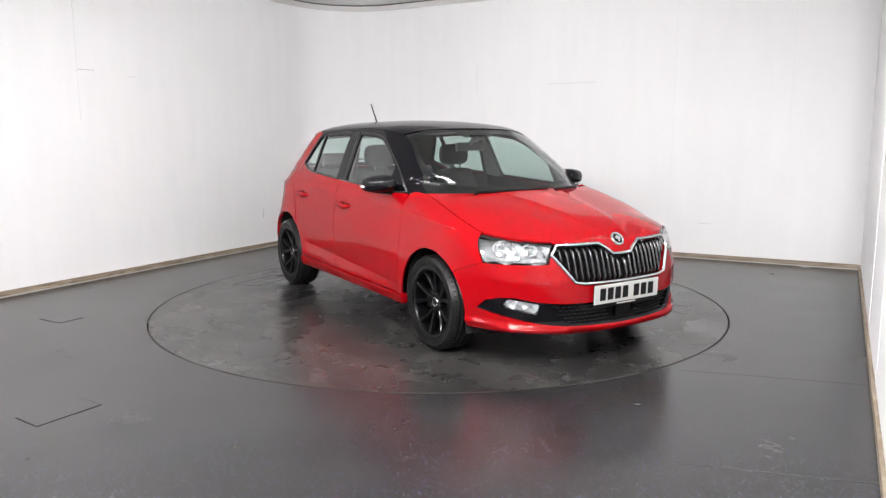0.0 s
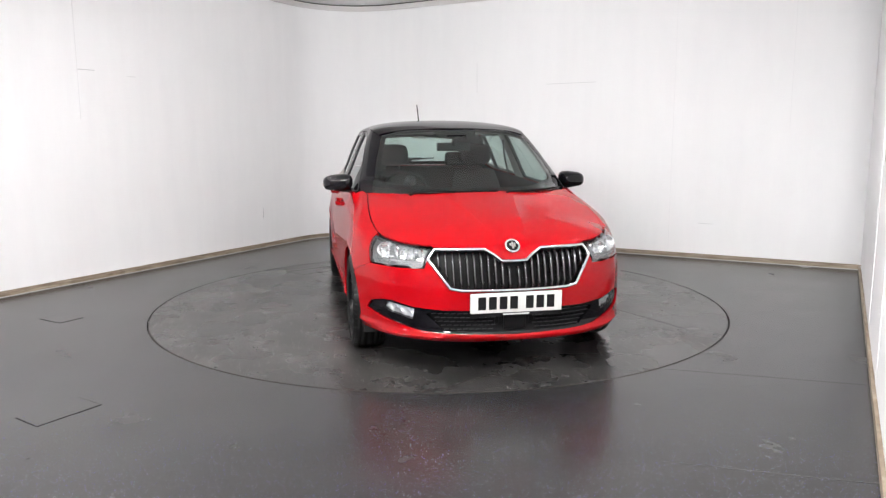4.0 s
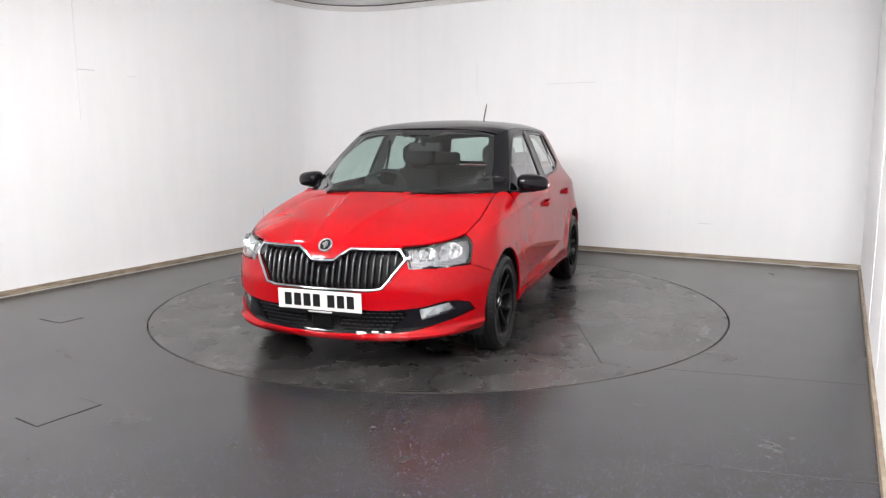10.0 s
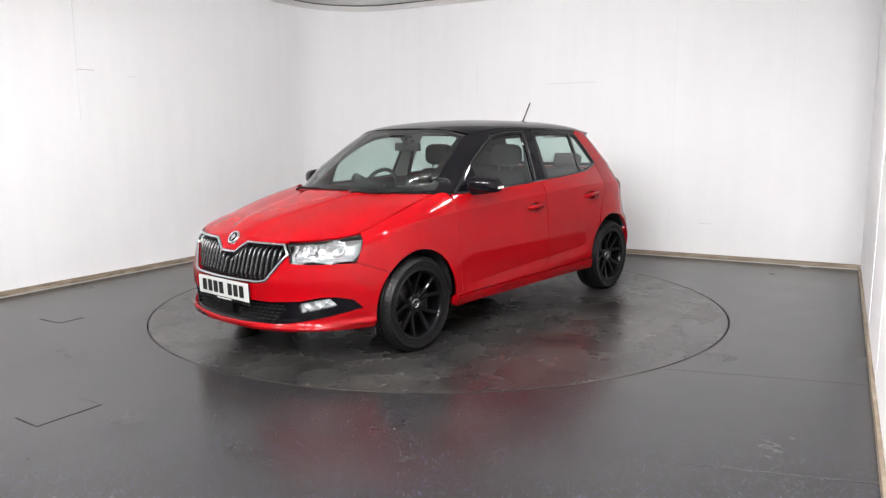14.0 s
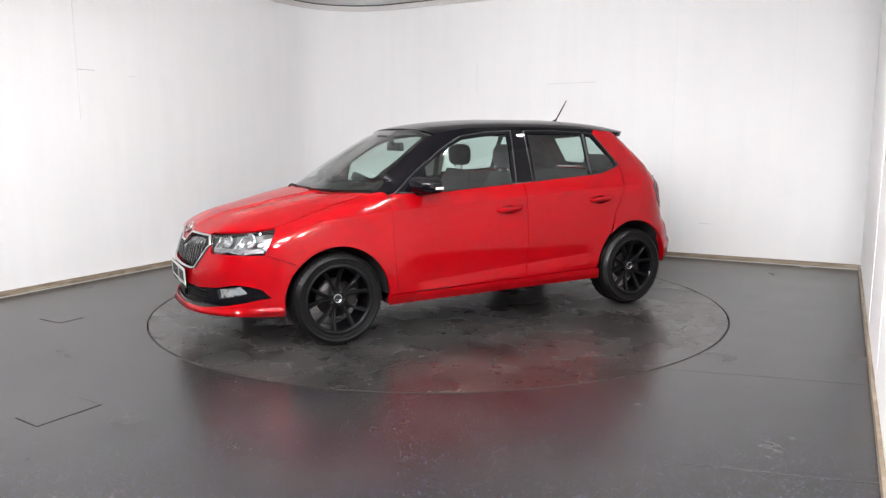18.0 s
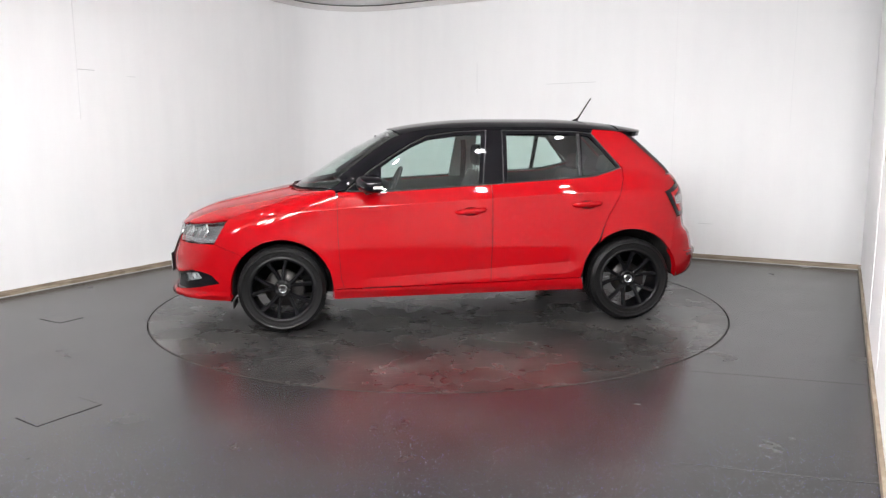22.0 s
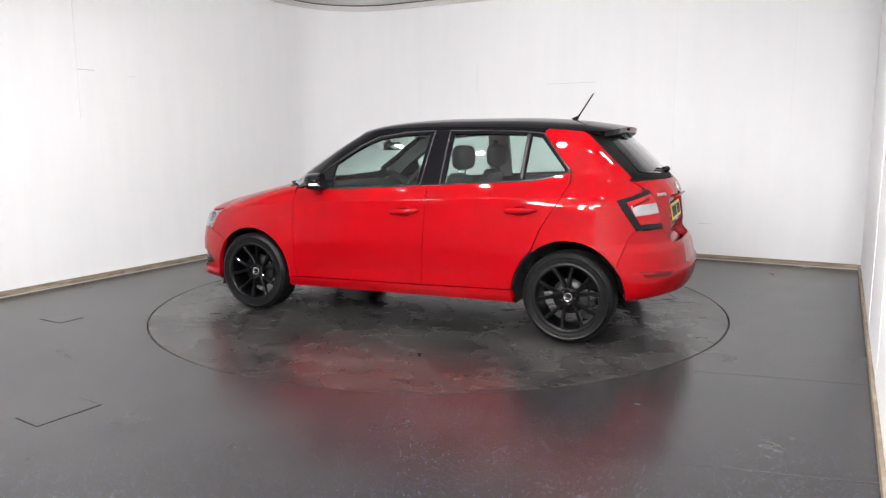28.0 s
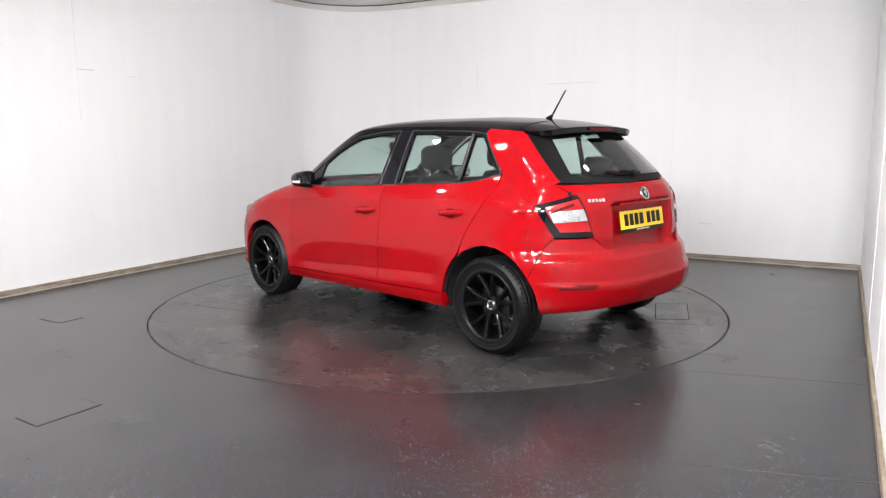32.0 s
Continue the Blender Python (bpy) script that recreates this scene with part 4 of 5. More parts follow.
    hole = [("u", 0.0, 1.000), ("f", 0.40, 1.002), ("f", 0.595, 1.030), ("f", 0.57, 1.18), ("f", 0.510, 1.322), ("f", 0.40, 1.352), ("f", 0.165, 1.366), ("f", 0.13, 1.330), ("u", 0.0, 1.328)]
    ws = skin("windscreen", [twin(outline(half, upper=True, closed=False))], GLASS, car, upper_skin, depth=0.004, gap=0.001, step=0.06)
    skin("windscreen_border", [twin(outline(half, upper=True, closed=False)), twin(outline(hole, upper=True, closed=False))], SATIN, ws, upper_skin, lift=-0.006, depth=0.0, gap=0.002, step=0.06)
    # front pillar and roof rail
    frame_top = [("x", 0.80, 0.966), ("x", 0.62, 1.108), ("x", 0.45, 1.218), ("x", 0.34, 1.282), ("x", 0.22, 1.338), ("x", 0.02, 1.366), ("x", -0.22, 1.377), ("x", -0.60, 1.376), ("x", -0.87, 1.368), ("x", -1.005, 1.355)]
    pil = [("f", 0.665, 0.945), ("f", 0.645, 1.02), ("f", 0.60, 1.18), ("f", 0.535, 1.335)] + on_curve(rail_z, 0.40, -1.01, 24) + frame_top[::-1] + [("x", 0.86, 0.955)]
    skin("front_pillar", [F(*pil, upper=True)], GLOSS, car, upper_skin, mirror=True, gap=0.001, step=0.03)
    skin("pillar_trim", [F(*pil, upper=True)], LINING, car, upper_skin, lift=-0.03, depth=0.0, mirror=True, gap=0.004, step=0.06)
    # windows of the doors
    fw = [("x", 0.785, 0.966)] + [(m, x - 0.006, z - 0.006) for m, x, z in frame_top[1:6]] + [("x", -0.215, 1.371), ("x", -0.165, 0.998)] + on_curve(belt_z, -0.15, 0.76, 12, 0.0)
    fg = [("x", 0.545, 1.128), ("x", 0.43, 1.205), ("x", 0.325, 1.262), ("x", 0.205, 1.312), ("x", 0.01, 1.337), ("x", -0.178, 1.347), ("x", -0.135, 1.008)] + on_curve(belt_z, -0.125, 0.548, 10, 0.010)
    skin("window_frame", [F(*fw, upper=True), F(*fg, upper=True)], GLOSS, doors, upper_skin, lift=-0.004, mirror=True, gap=0.001, depth=0.02)
    skin("door_glass", [F(*fg, upper=True)], GLASS, doors, upper_skin, lift=-0.010, mirror=True, gap=-0.004, depth=0.004, step=0.06)
    strip("window_trim", F(*fw, upper=True), GREY_TRIM, doors, upper_skin, 0.008, -0.001, 0.003, mirror=True)
    rwn = on_curve(belt_z, -1.20, -0.312, 16, 0.0) + [("x", -0.330, 1.370), ("x", -0.60, 1.370), ("x", -0.87, 1.361), ("x", -0.998, 1.347)]
    rg = on_curve(belt_z, -0.868, -0.345, 10, 0.010) + [("x", -0.362, 1.346), ("x", -0.60, 1.346), ("x", -0.888, 1.338)]
    qg = on_curve(belt_z, -1.155, -0.905, 6, 0.012) + [("x", -0.922, 1.335), ("x", -0.985, 1.325), ("x", -1.165, 1.112)]
    skin("window_frame", [F(*rwn, upper=True), F(*rg, upper=True), F(*qg, upper=True)], GLOSS, rdoors, upper_skin, lift=-0.004, mirror=True, gap=0.001, depth=0.02)
    skin("door_glass", [F(*rg, upper=True)], GLASS, rdoors, upper_skin, lift=-0.010, mirror=True, gap=-0.004, depth=0.004, step=0.06)
    skin("quarter_glass", [F(*qg, upper=True)], GLASS, rdoors, upper_skin, lift=-0.010, mirror=True, gap=-0.004, depth=0.004, step=0.06)
    strip("window_trim", F(*rwn, upper=True), GREY_TRIM, rdoors, upper_skin, 0.008, -0.001, 0.003, mirror=True)
    strip("divider_trim", F(("x", -0.897, 1.345), ("x", -0.884, 1.05), upper=True, closed=False), GREY_TRIM, rdoors, upper_skin, 0.022, -0.004, 0.006, closed=False, mirror=True)
    skin("middle_pillar", [F(("x", -0.217, 1.374), ("x", -0.328, 1.374), ("x", -0.310, 1.004), ("x", -0.167, 0.998), upper=True)], GLOSS, car, upper_skin, mirror=True, gap=0.001)
    skin("pillar_trim", [F(("x", -0.19, 1.374), ("x", -0.36, 1.374), ("x", -0.345, 0.95), ("x", -0.13, 0.95), upper=True)], LINING, car, upper_skin, lift=-0.03, depth=0.0, mirror=True, gap=0.0, step=0.06)
    # black sheet added behind the doors to stand for shade in their gaps
    skin("door_seal", [F(("x", 0.86, 0.90), ("x", 0.86, 0.32), ("x", -0.82, 0.32), ("x", -0.86, 0.50), ("x", -0.98, 0.68), ("x", -1.05, 0.90))], LINER, car, lift=-0.020, depth=0.0, mirror=True, gap=0.0, step=0.06)
    # door handles
    for dd, (x0, x1, z0, z1) in ((doors, hf), (rdoors, hr)):
        for s, d in ((1, dd[0]), (-1, dd[1])):
            bm = bmesh.new()
            rings = []
            for i in range(15):
                t = i / 14
                x, z = x0 + (x1 - x0) * t, z0 + (z1 - z0) * t
                w = 0.017 * min(1.0, (t * (1 - t) * 9) ** 0.5) + 0.002
                o = 0.004 + 0.032 * min(1.0, (t * (1 - t) * 6)) ** 0.7
                c = shell(u_of_x(x, z), z).y
                ring = []
                for k in range(10):
                    a = 2 * math.pi * k / 10
                    ring.append(bm.verts.new((x, s * (c + o - 0.010 + 0.011 * math.cos(a)), z + w * math.sin(a))))
                rings.append(ring)
            for r, q in zip(rings, rings[1:]):
                for k in range(10):
                    bm.faces.new((r[k], r[(k + 1) % 10], q[(k + 1) % 10], q[k]))
            bm.faces.new(rings[0])
            bm.faces.new(rings[-1])
            bmesh.ops.recalc_face_normals(bm, faces=bm.faces)
            part("handle", bm, RED, d, "red door handle", True)
            bm = bmesh.new()
            rings = []
            for k, inward in ((1.06, 0.0015), (0.97, 0.010), (0.78, 0.022), (0.42, 0.029)):
                rings.append([bm.verts.new(shell(u if s > 0 else -u, z) - Vector((0, s * inward, 0))) for _, x, z in cup(x0, x1, z0, z1, k) for u in (u_of_x(x, z),)])
            for r, q in zip(rings, rings[1:]):
                for k in range(len(r)):
                    bm.faces.new((r[k], r[(k + 1) % len(r)], q[(k + 1) % len(r)], q[k]))
            bm.faces.new(rings[-1])
            bmesh.ops.recalc_face_normals(bm, faces=bm.faces)
            if sum(f.normal.y * s * f.calc_area() for f in bm.faces) < 0:
                bmesh.ops.reverse_faces(bm, faces=bm.faces)
            part("handle_cup", bm, RED, d, "", True)
    # roof
    half = [(0.462, 0.0), (0.458, 0.15), (0.445, 0.32), (0.425, 0.46), (0.402, 0.535)] + [(0.40 - (0.40 + 1.235) * i / 40, rail_half(0.40 - (0.40 + 1.235) * i / 40)) for i in range(41)] + [(-1.235, 0.0)]
    rf = skin("roof", [half + [(x, -y) for x, y in half[::-1] if y > 1e-6]], GLOSS, car, roof_skin, step=0.04, gap=0.001)
    skin("headlining", [half + [(x, -y) for x, y in half[::-1] if y > 1e-6]], LINING, car, roof_skin, lift=-0.035, depth=0.0, step=0.08, gap=0.01)
    # roof spoiler
    yr = rail_half(-1.24)
    half = [(-1.238, 0.0), (-1.238, yr - 0.004), (-1.31, yr - 0.012), (-1.37, yr - 0.03), (-1.425, yr - 0.08), (-1.455, 0.36), (-1.472, 0.18), (-1.478, 0.0)]
    dense = []
    for a, b in zip(half, half[1:]):
        n = max(1, int(math.dist(a, b) / 0.03))
        dense += [(a[0] + (b[0] - a[0]) * i / n, a[1] + (b[1] - a[1]) * i / n) for i in range(n)]
    dense.append(half[-1])
    loop = dense + [(x, -y) for x, y in dense[::-1] if y > 1e-6]
    sp = skin("roof_spoiler", [loop], GLOSS, car, roof_skin, depth=0.036, gap=0.001)
    skin("spoiler_underside", [loop], SATIN, sp, roof_skin, lift=-0.036, depth=0.0, gap=0.001)
    bm = bmesh.new()
    for i in range(-6, 6):
        y0, y1 = i * 0.022, (i + 1) * 0.022
        x0, x1 = -1.479 + 0.18 * y0 * y0, -1.479 + 0.18 * y1 * y1
        za, zb = roof_z(-1.478) - 0.026, roof_z(-1.478) - 0.008
        vs = [bm.verts.new(p) for p in ((x0, y0, za), (x1, y1, za), (x1 + 0.004, y1, zb), (x0 + 0.004, y0, zb))]
        bm.faces.new(vs)
    bmesh.ops.remove_doubles(bm, verts=bm.verts, dist=0.0005)
    bmesh.ops.solidify(bm, geom=bm.faces[:], thickness=0.008)
    part("brake_light", bm, DEEP_RED, sp, "dark red high brake light")
    # aerial
    bm = bmesh.new()
    base = roof_skin(-1.075, 0)
    tube(bm, [base + Vector((0.02, 0, -0.004)), base + Vector((0.0, 0, 0.012)), base + Vector((-0.012, 0, 0.022))], 0.022, 12, 0.008)
    an = part("aerial", bm, SATIN, car, "black whip aerial", True)
    bm = bmesh.new()
    tube(bm, [base + Vector((-0.008, 0, 0.016)), base + Vector((-0.118, 0, 0.185))], 0.0062, 8, 0.0045)
    part("aerial_rod", bm, SATIN, an, "", True)


def sill_skin(u, z):
    """The sill leans out a little towards its upper fold."""
    p = shell(u, z)
    p.y += (1 if u > 0 else -1) * 0.012 * ease(z, 0.225, 0.285)
    return p


def mesh_grille():
    mat = material("lower_grille_black", (0.004, 0.004, 0.0045), 0.5, Specular_IOR_Level=0.12)
    return mat


MESH_GRILLE = mesh_grille()
build_body()


def plain_badge(parent, u, z, surf, lift):
    """A round chrome badge with a dark plain field."""
    c, n = surf(u, z), normal_at(surf, u, z)
    m = Matrix.Translation(c + n * lift) @ n.to_track_quat("Z", "Y").to_matrix().to_4x4()
    bm = bmesh.new()
    lathe(bm, [(0.044, -0.02), (0.044, 0.002), (0.041, 0.006), (0.034, 0.006), (0.033, 0.003), (0.0005, 0.003)], 32, "Z")
    bm.transform(m)
    b = part("badge", bm, CHROME, parent, "round chrome badge", True)
    bm = bmesh.new()
    bmesh.ops.create_cone(bm, cap_ends=True, segments=28, radius1=0.031, radius2=0.031, depth=0.002, matrix=Matrix.Translation((0, 0, 0.0042)))
    bm.transform(m)
    f = part("badge_field", bm, SATIN, b)
    bm = bmesh.new()
    for lo, hi in (((-0.005, -0.022, 0.005), (0.006, 0.022, 0.0065)), ((-0.018, -0.004, 0.005), (-0.006, 0.012, 0.0065)), ((0.008, -0.01, 0.005), (0.017, 0.016, 0.0065))):
        box(bm, lo, hi)
    bm.transform(m)
    part("badge_mark", bm, CHROME, b)


def number_plate(parent, m, mat, label):
    """A plate in its own plane: x across, y up, z out; its characters are plain bars."""
    bm = bmesh.new()
    box(bm, (-0.26, -0.0555, -0.004), (0.26, 0.0555, 0.002))
    bevel(bm, 0.0015, 1)
    bm.transform(m)
    pl = part("number_plate", bm, mat, parent, label)
    bm = bmesh.new()
    box(bm, (-0.262, -0.078, -0.006), (0.262, 0.058, -0.0035))
    bm.transform(m)
    part("plate_holder", bm, INK, pl)
    xs = [-0.195, -0.135, -0.075, -0.015, 0.075, 0.135, 0.195]
    for x in xs:
        bm = bmesh.new()
        box(bm, (x - 0.022, -0.036, 0.002), (x + 0.022, 0.036, 0.0035))
        bm.transform(m)
        part("character_bar", bm, INK, pl)
    bm = bmesh.new()
    box(bm, (-0.075, -0.070, -0.0035), (0.075, -0.062, -0.002))
    bm.transform(m)
    part("small_print_bar", bm, WHITE_PLATE, pl)
    for s in (1, -1):
        bm = bmesh.new()
        bmesh.ops.create_cone(bm, cap_ends=True, segments=12, radius1=0.006, radius2=0.005, depth=0.003, matrix=Matrix.Translation((0.235 * s, 0.033 if mat == WHITE_PLATE else 0.0, 0.0025)))
        bm.transform(m)
        part("screw_cap", bm, mat, pl)


def build_front():
    # grille: chrome surround, dark back and upright slats
    half = [("u", 0.0, 0.648), ("f", 0.07, 0.650), ("f", 0.105, 0.680), ("f", 0.160, 0.713), ("f", 0.43, 0.713), ("f", 0.468, 0.662), ("f", 0.360, 0.508), ("f", 0.30, 0.497), ("u", 0.0, 0.494)]
    loop = twin(outline(half, closed=False))
    back = skin("grille", [loop], SATIN, car, lift=-0.045, depth=0.0, gap=0.0, step=0.05)
    back["label"] = "black radiator grille"
    strip("chrome_surround", loop, CHROME, back, lower_skin, 0.017, 0.0, 0.010, label="bright chrome grille surround")
    n = 11
    for k in range(-n, n + 1):
        if k == 0:
            continue
        y = 0.039 * k - math.copysign(0.012, k)
        ay = abs(y)
        lo = 0.500 if ay < 0.34 else 0.500 + (ay - 0.34) * 1.40
        hi = 0.648 + (ay - 0.06) * 0.75 if ay < 0.15 else 0.708
        if ay > 0.432:
            hi = 0.708 - (ay - 0.432) * 1.3
        bm = bmesh.new()
        rings = []
        for i in range(7):
            z = lo + (hi - lo) * i / 6
            p = shell(u_of_y(y, z, True), z)
            nn = normal_at(lower_skin, u_of_y(y, z, True), z)
            c = p - nn * (0.014 if i not in (0, 6) else 0.03)
            t = Vector((0, 1, 0)) if abs(nn.y) < 0.05 else nn.cross(Vector((0, 0, 1))).normalized()
            w = 0.0075
            rings.append([bm.verts.new(q) for q in (c - t * w - nn * 0.02, c - t * w * 0.8, c - t * 0.003 + nn * 0.007, c + t * 0.003 + nn * 0.007, c + t * w * 0.8, c + t * w - nn * 0.02)])
        for r, q in zip(rings, rings[1:]):
            for j in range(5):
                bm.faces.new((r[j], r[j + 1], q[j + 1], q[j]))
        bmesh.ops.recalc_face_normals(bm, faces=bm.faces)
        part("slat", bm, SLAT, back, "", True)
    plain_badge(car, 0.0, 0.726, lower_skin, 0.004)
    # number plate
    number_plate(car, Matrix.Translation((2.080, 0, 0.429)) @ Matrix(((0, 0.04, 0.9992, 0), (1, 0, 0, 0), (0, 0.9992, -0.04, 0), (0, 0, 0, 1))), WHITE_PLATE, "white front number plate")
    # headlamps
    for s in (1, -1):
        lp = outline([("x", 1.598, 0.764), ("x", 1.685, 0.617), ("f", 0.60, 0.615), ("f", 0.492, 0.617), ("f", 0.478, 0.660), ("f", 0.447, 0.718), ("f", 0.60, 0.738), ("f", 0.68, 0.752)])
        lp = lp if s > 0 else [(-u, z) for u, z in lp]
        lamp = skin("headlight", [lp], LAMP_GLASS, car, depth=0.0, gap=0.003, step=0.05, label="clear headlight with chrome reflectors")
        skin("lamp_housing", [lp], LAMP_HOUSING, lamp, lamp_skin, lift=-0.034, depth=0.0, gap=0.002, step=0.012)
        sg = lambda pts: [(s * u, z) for u, z in outline(pts)]
        skin("lamp_edge", [sg([("x", 1.598, 0.764), ("x", 1.685, 0.617), ("f", 0.60, 0.615), ("f", 0.492, 0.617), ("f", 0.478, 0.660), ("f", 0.447, 0.718), ("f", 0.60, 0.738), ("f", 0.68, 0.752)]),
                           sg([("x", 1.606, 0.752), ("x", 1.684, 0.623), ("f", 0.60, 0.620), ("f", 0.502, 0.623), ("f", 0.490, 0.660), ("f", 0.465, 0.706), ("f", 0.60, 0.727), ("f", 0.675, 0.742)])], SATIN, lamp, lift=-0.004, depth=0.006, gap=0.002, step=0.05)
        skin("daylight_strip", [sg([("x", 1.69, 0.648), ("x", 1.70, 0.625), ("f", 0.60, 0.624), ("f", 0.505, 0.626), ("f", 0.505, 0.648), ("f", 0.60, 0.650)])], DAY_STRIP, lamp, lift=-0.022, depth=0.03, gap=0.001, step=0.05)
        for y, z, r, dd in ((0.565, 0.690, 0.036, 0.05), (0.672, 0.698, 0.046, 0.055)):
            u = u_of_y(y, z, True)
            c, n = shell(s * u, z), normal_at(lower_skin, s * u, z)
            n = (n + Vector((1.2, 0, -0.05))).normalized()
            m = Matrix.Translation(c - n * 0.050) @ n.to_track_quat("Z", "Y").to_matrix().to_4x4()
            bm = bmesh.new()
            lathe(bm, [(0.010, 0.0), (r * 0.55, 0.006), (r * 0.85, 0.016), (r, 0.030), (r * 1.06, 0.031), (r * 1.08, 0.022)], 28, "Z")
            bm.transform(Matrix.Translation(m.translation) @ m.to_3x3().to_4x4() @ Matrix.Diagonal((1.25, 0.95, 1, 1)))
            bowl = part("reflector_bowl", bm, LAMP_SILVER, lamp, "", True)
            bm = bmesh.new()
            bmesh.ops.create_uvsphere(bm, u_segments=14, v_segments=8, radius=0.011, matrix=m @ Matrix.Translation((0, 0, 0.014)))
            part("bulb", bm, CLEAR_LENS, bowl, "", True)
        for i in range(5):
            y = 0.50 + 0.045 * i
            z0, z1 = 0.655, 0.712
            u0 = s * u_of_y(y, z0, True)
            a, b = shell(u0, z0), shell(s * u_of_y(y, z1, True), z1)
            nn = normal_at(lower_skin, u0, z0)
            bm = bmesh.new()
            tube(bm, [a - nn * 0.032, b - nn * 0.028], 0.006, 6)
            part("chrome_fin", bm, LAMP_SILVER, lamp, "", True)
        # fog lamps
        lp = sg([("f", 0.553, 0.384), ("f", 0.684, 0.410), ("f", 0.710, 0.372), ("f", 0.67, 0.353), ("f", 0.562, 0.327)])
        fog = skin("fog_light", [lp], LAMP_GLASS, car, lift=-0.012, depth=0.0, gap=0.0, step=0.05, label="clear front fog light")
        skin("fog_reflector", [lp], FOG_SILVER, fog, fog_skin, lift=-0.035, depth=0.0, gap=-0.004, step=0.014)


def lamp_skin(u, z):
    """The silvered back of the headlamp: upright facets and steps."""
    p = shell(u, z)
    k = 0.007 * math.sin(p.y * 95 + 14 * z) + 0.005 * math.sin(p.y * 41 - 60 * z) + (0.008 if z > 0.655 else -0.004)
    return p - Vector((k, 0, 0))


def fog_skin(u, z):
    p = shell(u, z)
    k = 0.010 * math.sin(p.y * 110) * math.cos(z * 90)
    p.x += k
    return p


FOG_SILVER = material("fog_reflector", (0.72, 0.73, 0.74), 0.2, 0.7)
LAMP_HOUSING = material("lamp_housing", (0.19, 0.195, 0.20), 0.30, 0.6)
DAY_STRIP = material("daylight_strip", (0.24, 0.245, 0.25), 0.2, 0.6)
bump(DAY_STRIP, noise_of(DAY_STRIP, place_of(DAY_STRIP, (1, 1, 1)), 60.0, 2.0), 0.8, 0.01)
bump(CLEAR_LENS, noise_of(CLEAR_LENS, place_of(CLEAR_LENS), 55.0, 2.0), 0.9, 0.01)
bump(FOG_SILVER, noise_of(FOG_SILVER, place_of(FOG_SILVER), 40.0, 2.0), 0.5, 0.010)
bump(LAMP_HOUSING, noise_of(LAMP_HOUSING, place_of(LAMP_HOUSING), 22.0, 2.0), 0.3, 0.01)
build_front()


def build_rear():
    end = 2 * (CAP_F + MID + CAP_R)
    for s in (1, -1):
        sg = lambda pts: [(u if s > 0 else end - u, z) for u, z in outline(pts)]
        rim = [("x", -1.515, 0.926), ("r", 0.560, 0.987), ("r", 0.508, 0.744), ("x", -1.632, 0.744)]
        lens = [("x", -1.570, 0.914), ("r", 0.568, 0.962), ("r", 0.520, 0.775), ("x", -1.652, 0.775)]
        white = [("r", 0.712, 0.893), ("r", 0.556, 0.906), ("r", 0.538, 0.840), ("r", 0.700, 0.828)]
        tl = skin("tail_light", [sg(rim), sg(lens)], GLOSS, car, lift=0.006, depth=0.02, gap=0.001, label="black-edged red tail light")
        skin("red_lens", [sg(lens), sg(white)], RED_LENS, tl, lift=0.010, depth=0.02, gap=0.0005)
        skin("clear_lens", [sg(white)], CLEAR_LENS, tl, lift=0.011, depth=0.02, gap=0.0005)
        skin("lens_band", [sg([("x", -1.605, 0.895), ("r", 0.60, 0.940), ("r", 0.595, 0.925), ("x", -1.60, 0.880)])], DEEP_RED, tl, lift=0.0115, depth=0.004, gap=0.0)
    gate = bpy.data.objects["tailgate"]
    m = Matrix.Translation((-1.796, 0, 0.818)) @ Matrix(((0, 0.17, -0.9854, 0), (-1, 0, 0, 0), (0, 0.9854, 0.17, 0), (0, 0, 0, 1)))
    number_plate(gate, m, YELLOW_PLATE, "yellow rear number plate")
    plain_badge(gate, CAP_F + MID + CAP_R, 0.972, lower_skin, 0.002)
    # chrome name bars either side
    for s in (1, -1):
        y = 0.46 * s
        for k in range(5 if s > 0 else 4):
            yy = y + (k - 2) * 0.0235
            u = u_of_y(abs(yy), 0.952, False)
            u = u if s > 0 else end - u
            c, n = shell(u, 0.952), normal_at(lower_skin, u, 0.952)
            mm = Matrix.Translation(c + n * 0.002) @ n.to_track_quat("Z", "Y").to_matrix().to_4x4()
            bm = bmesh.new()
            box(bm, (-0.009, -0.010, -0.002), (0.009, 0.010, 0.002))
            bm.transform(mm)
            part("name_bar", bm, CHROME, gate)
    # recess handle lip above the plate
    bm = bmesh.new()
    tube(bm, [(-1.818, y, 0.922) for y in (-0.30, -0.1, 0.1, 0.30)], 0.008, 8)
    part("handle_lip", bm, RED, gate, "", True)
    # rear wiper
    bm = bmesh.new()
    z = 1.085
    u0 = CAP_F + MID + CAP_R
    c, n = shell(u0, z, True), normal_at(upper_skin, u0, z)
    tube(bm, [c - n * 0.004, c + n * 0.035], 0.024, 14, 0.018)
    w = part("rear_wiper", bm, SATIN, bpy.data.objects["rear_window"], "black rear wiper", True)
    pts = []
    for i in range(6):
        y = -0.05 + i * 0.062
        uu = end - u_of_y(abs(y), z + 0.004 * i, False, True) if y < 0 else u_of_y(y, z + 0.004 * i, False, True)
        pts.append(shell(uu, z + 0.004 * i, True) + n * 0.022)
    bm = bmesh.new()
    tube(bm, pts[:4], 0.014, 8, 0.007)
    part("wiper_arm", bm, SATIN, w, "", True)
    bm = bmesh.new()
    tube(bm, [p - n * 0.012 for p in pts], 0.006, 6)
    part("wiper_blade", bm, SATIN, w, "", True)
    # exhaust
    bm = bmesh.new()
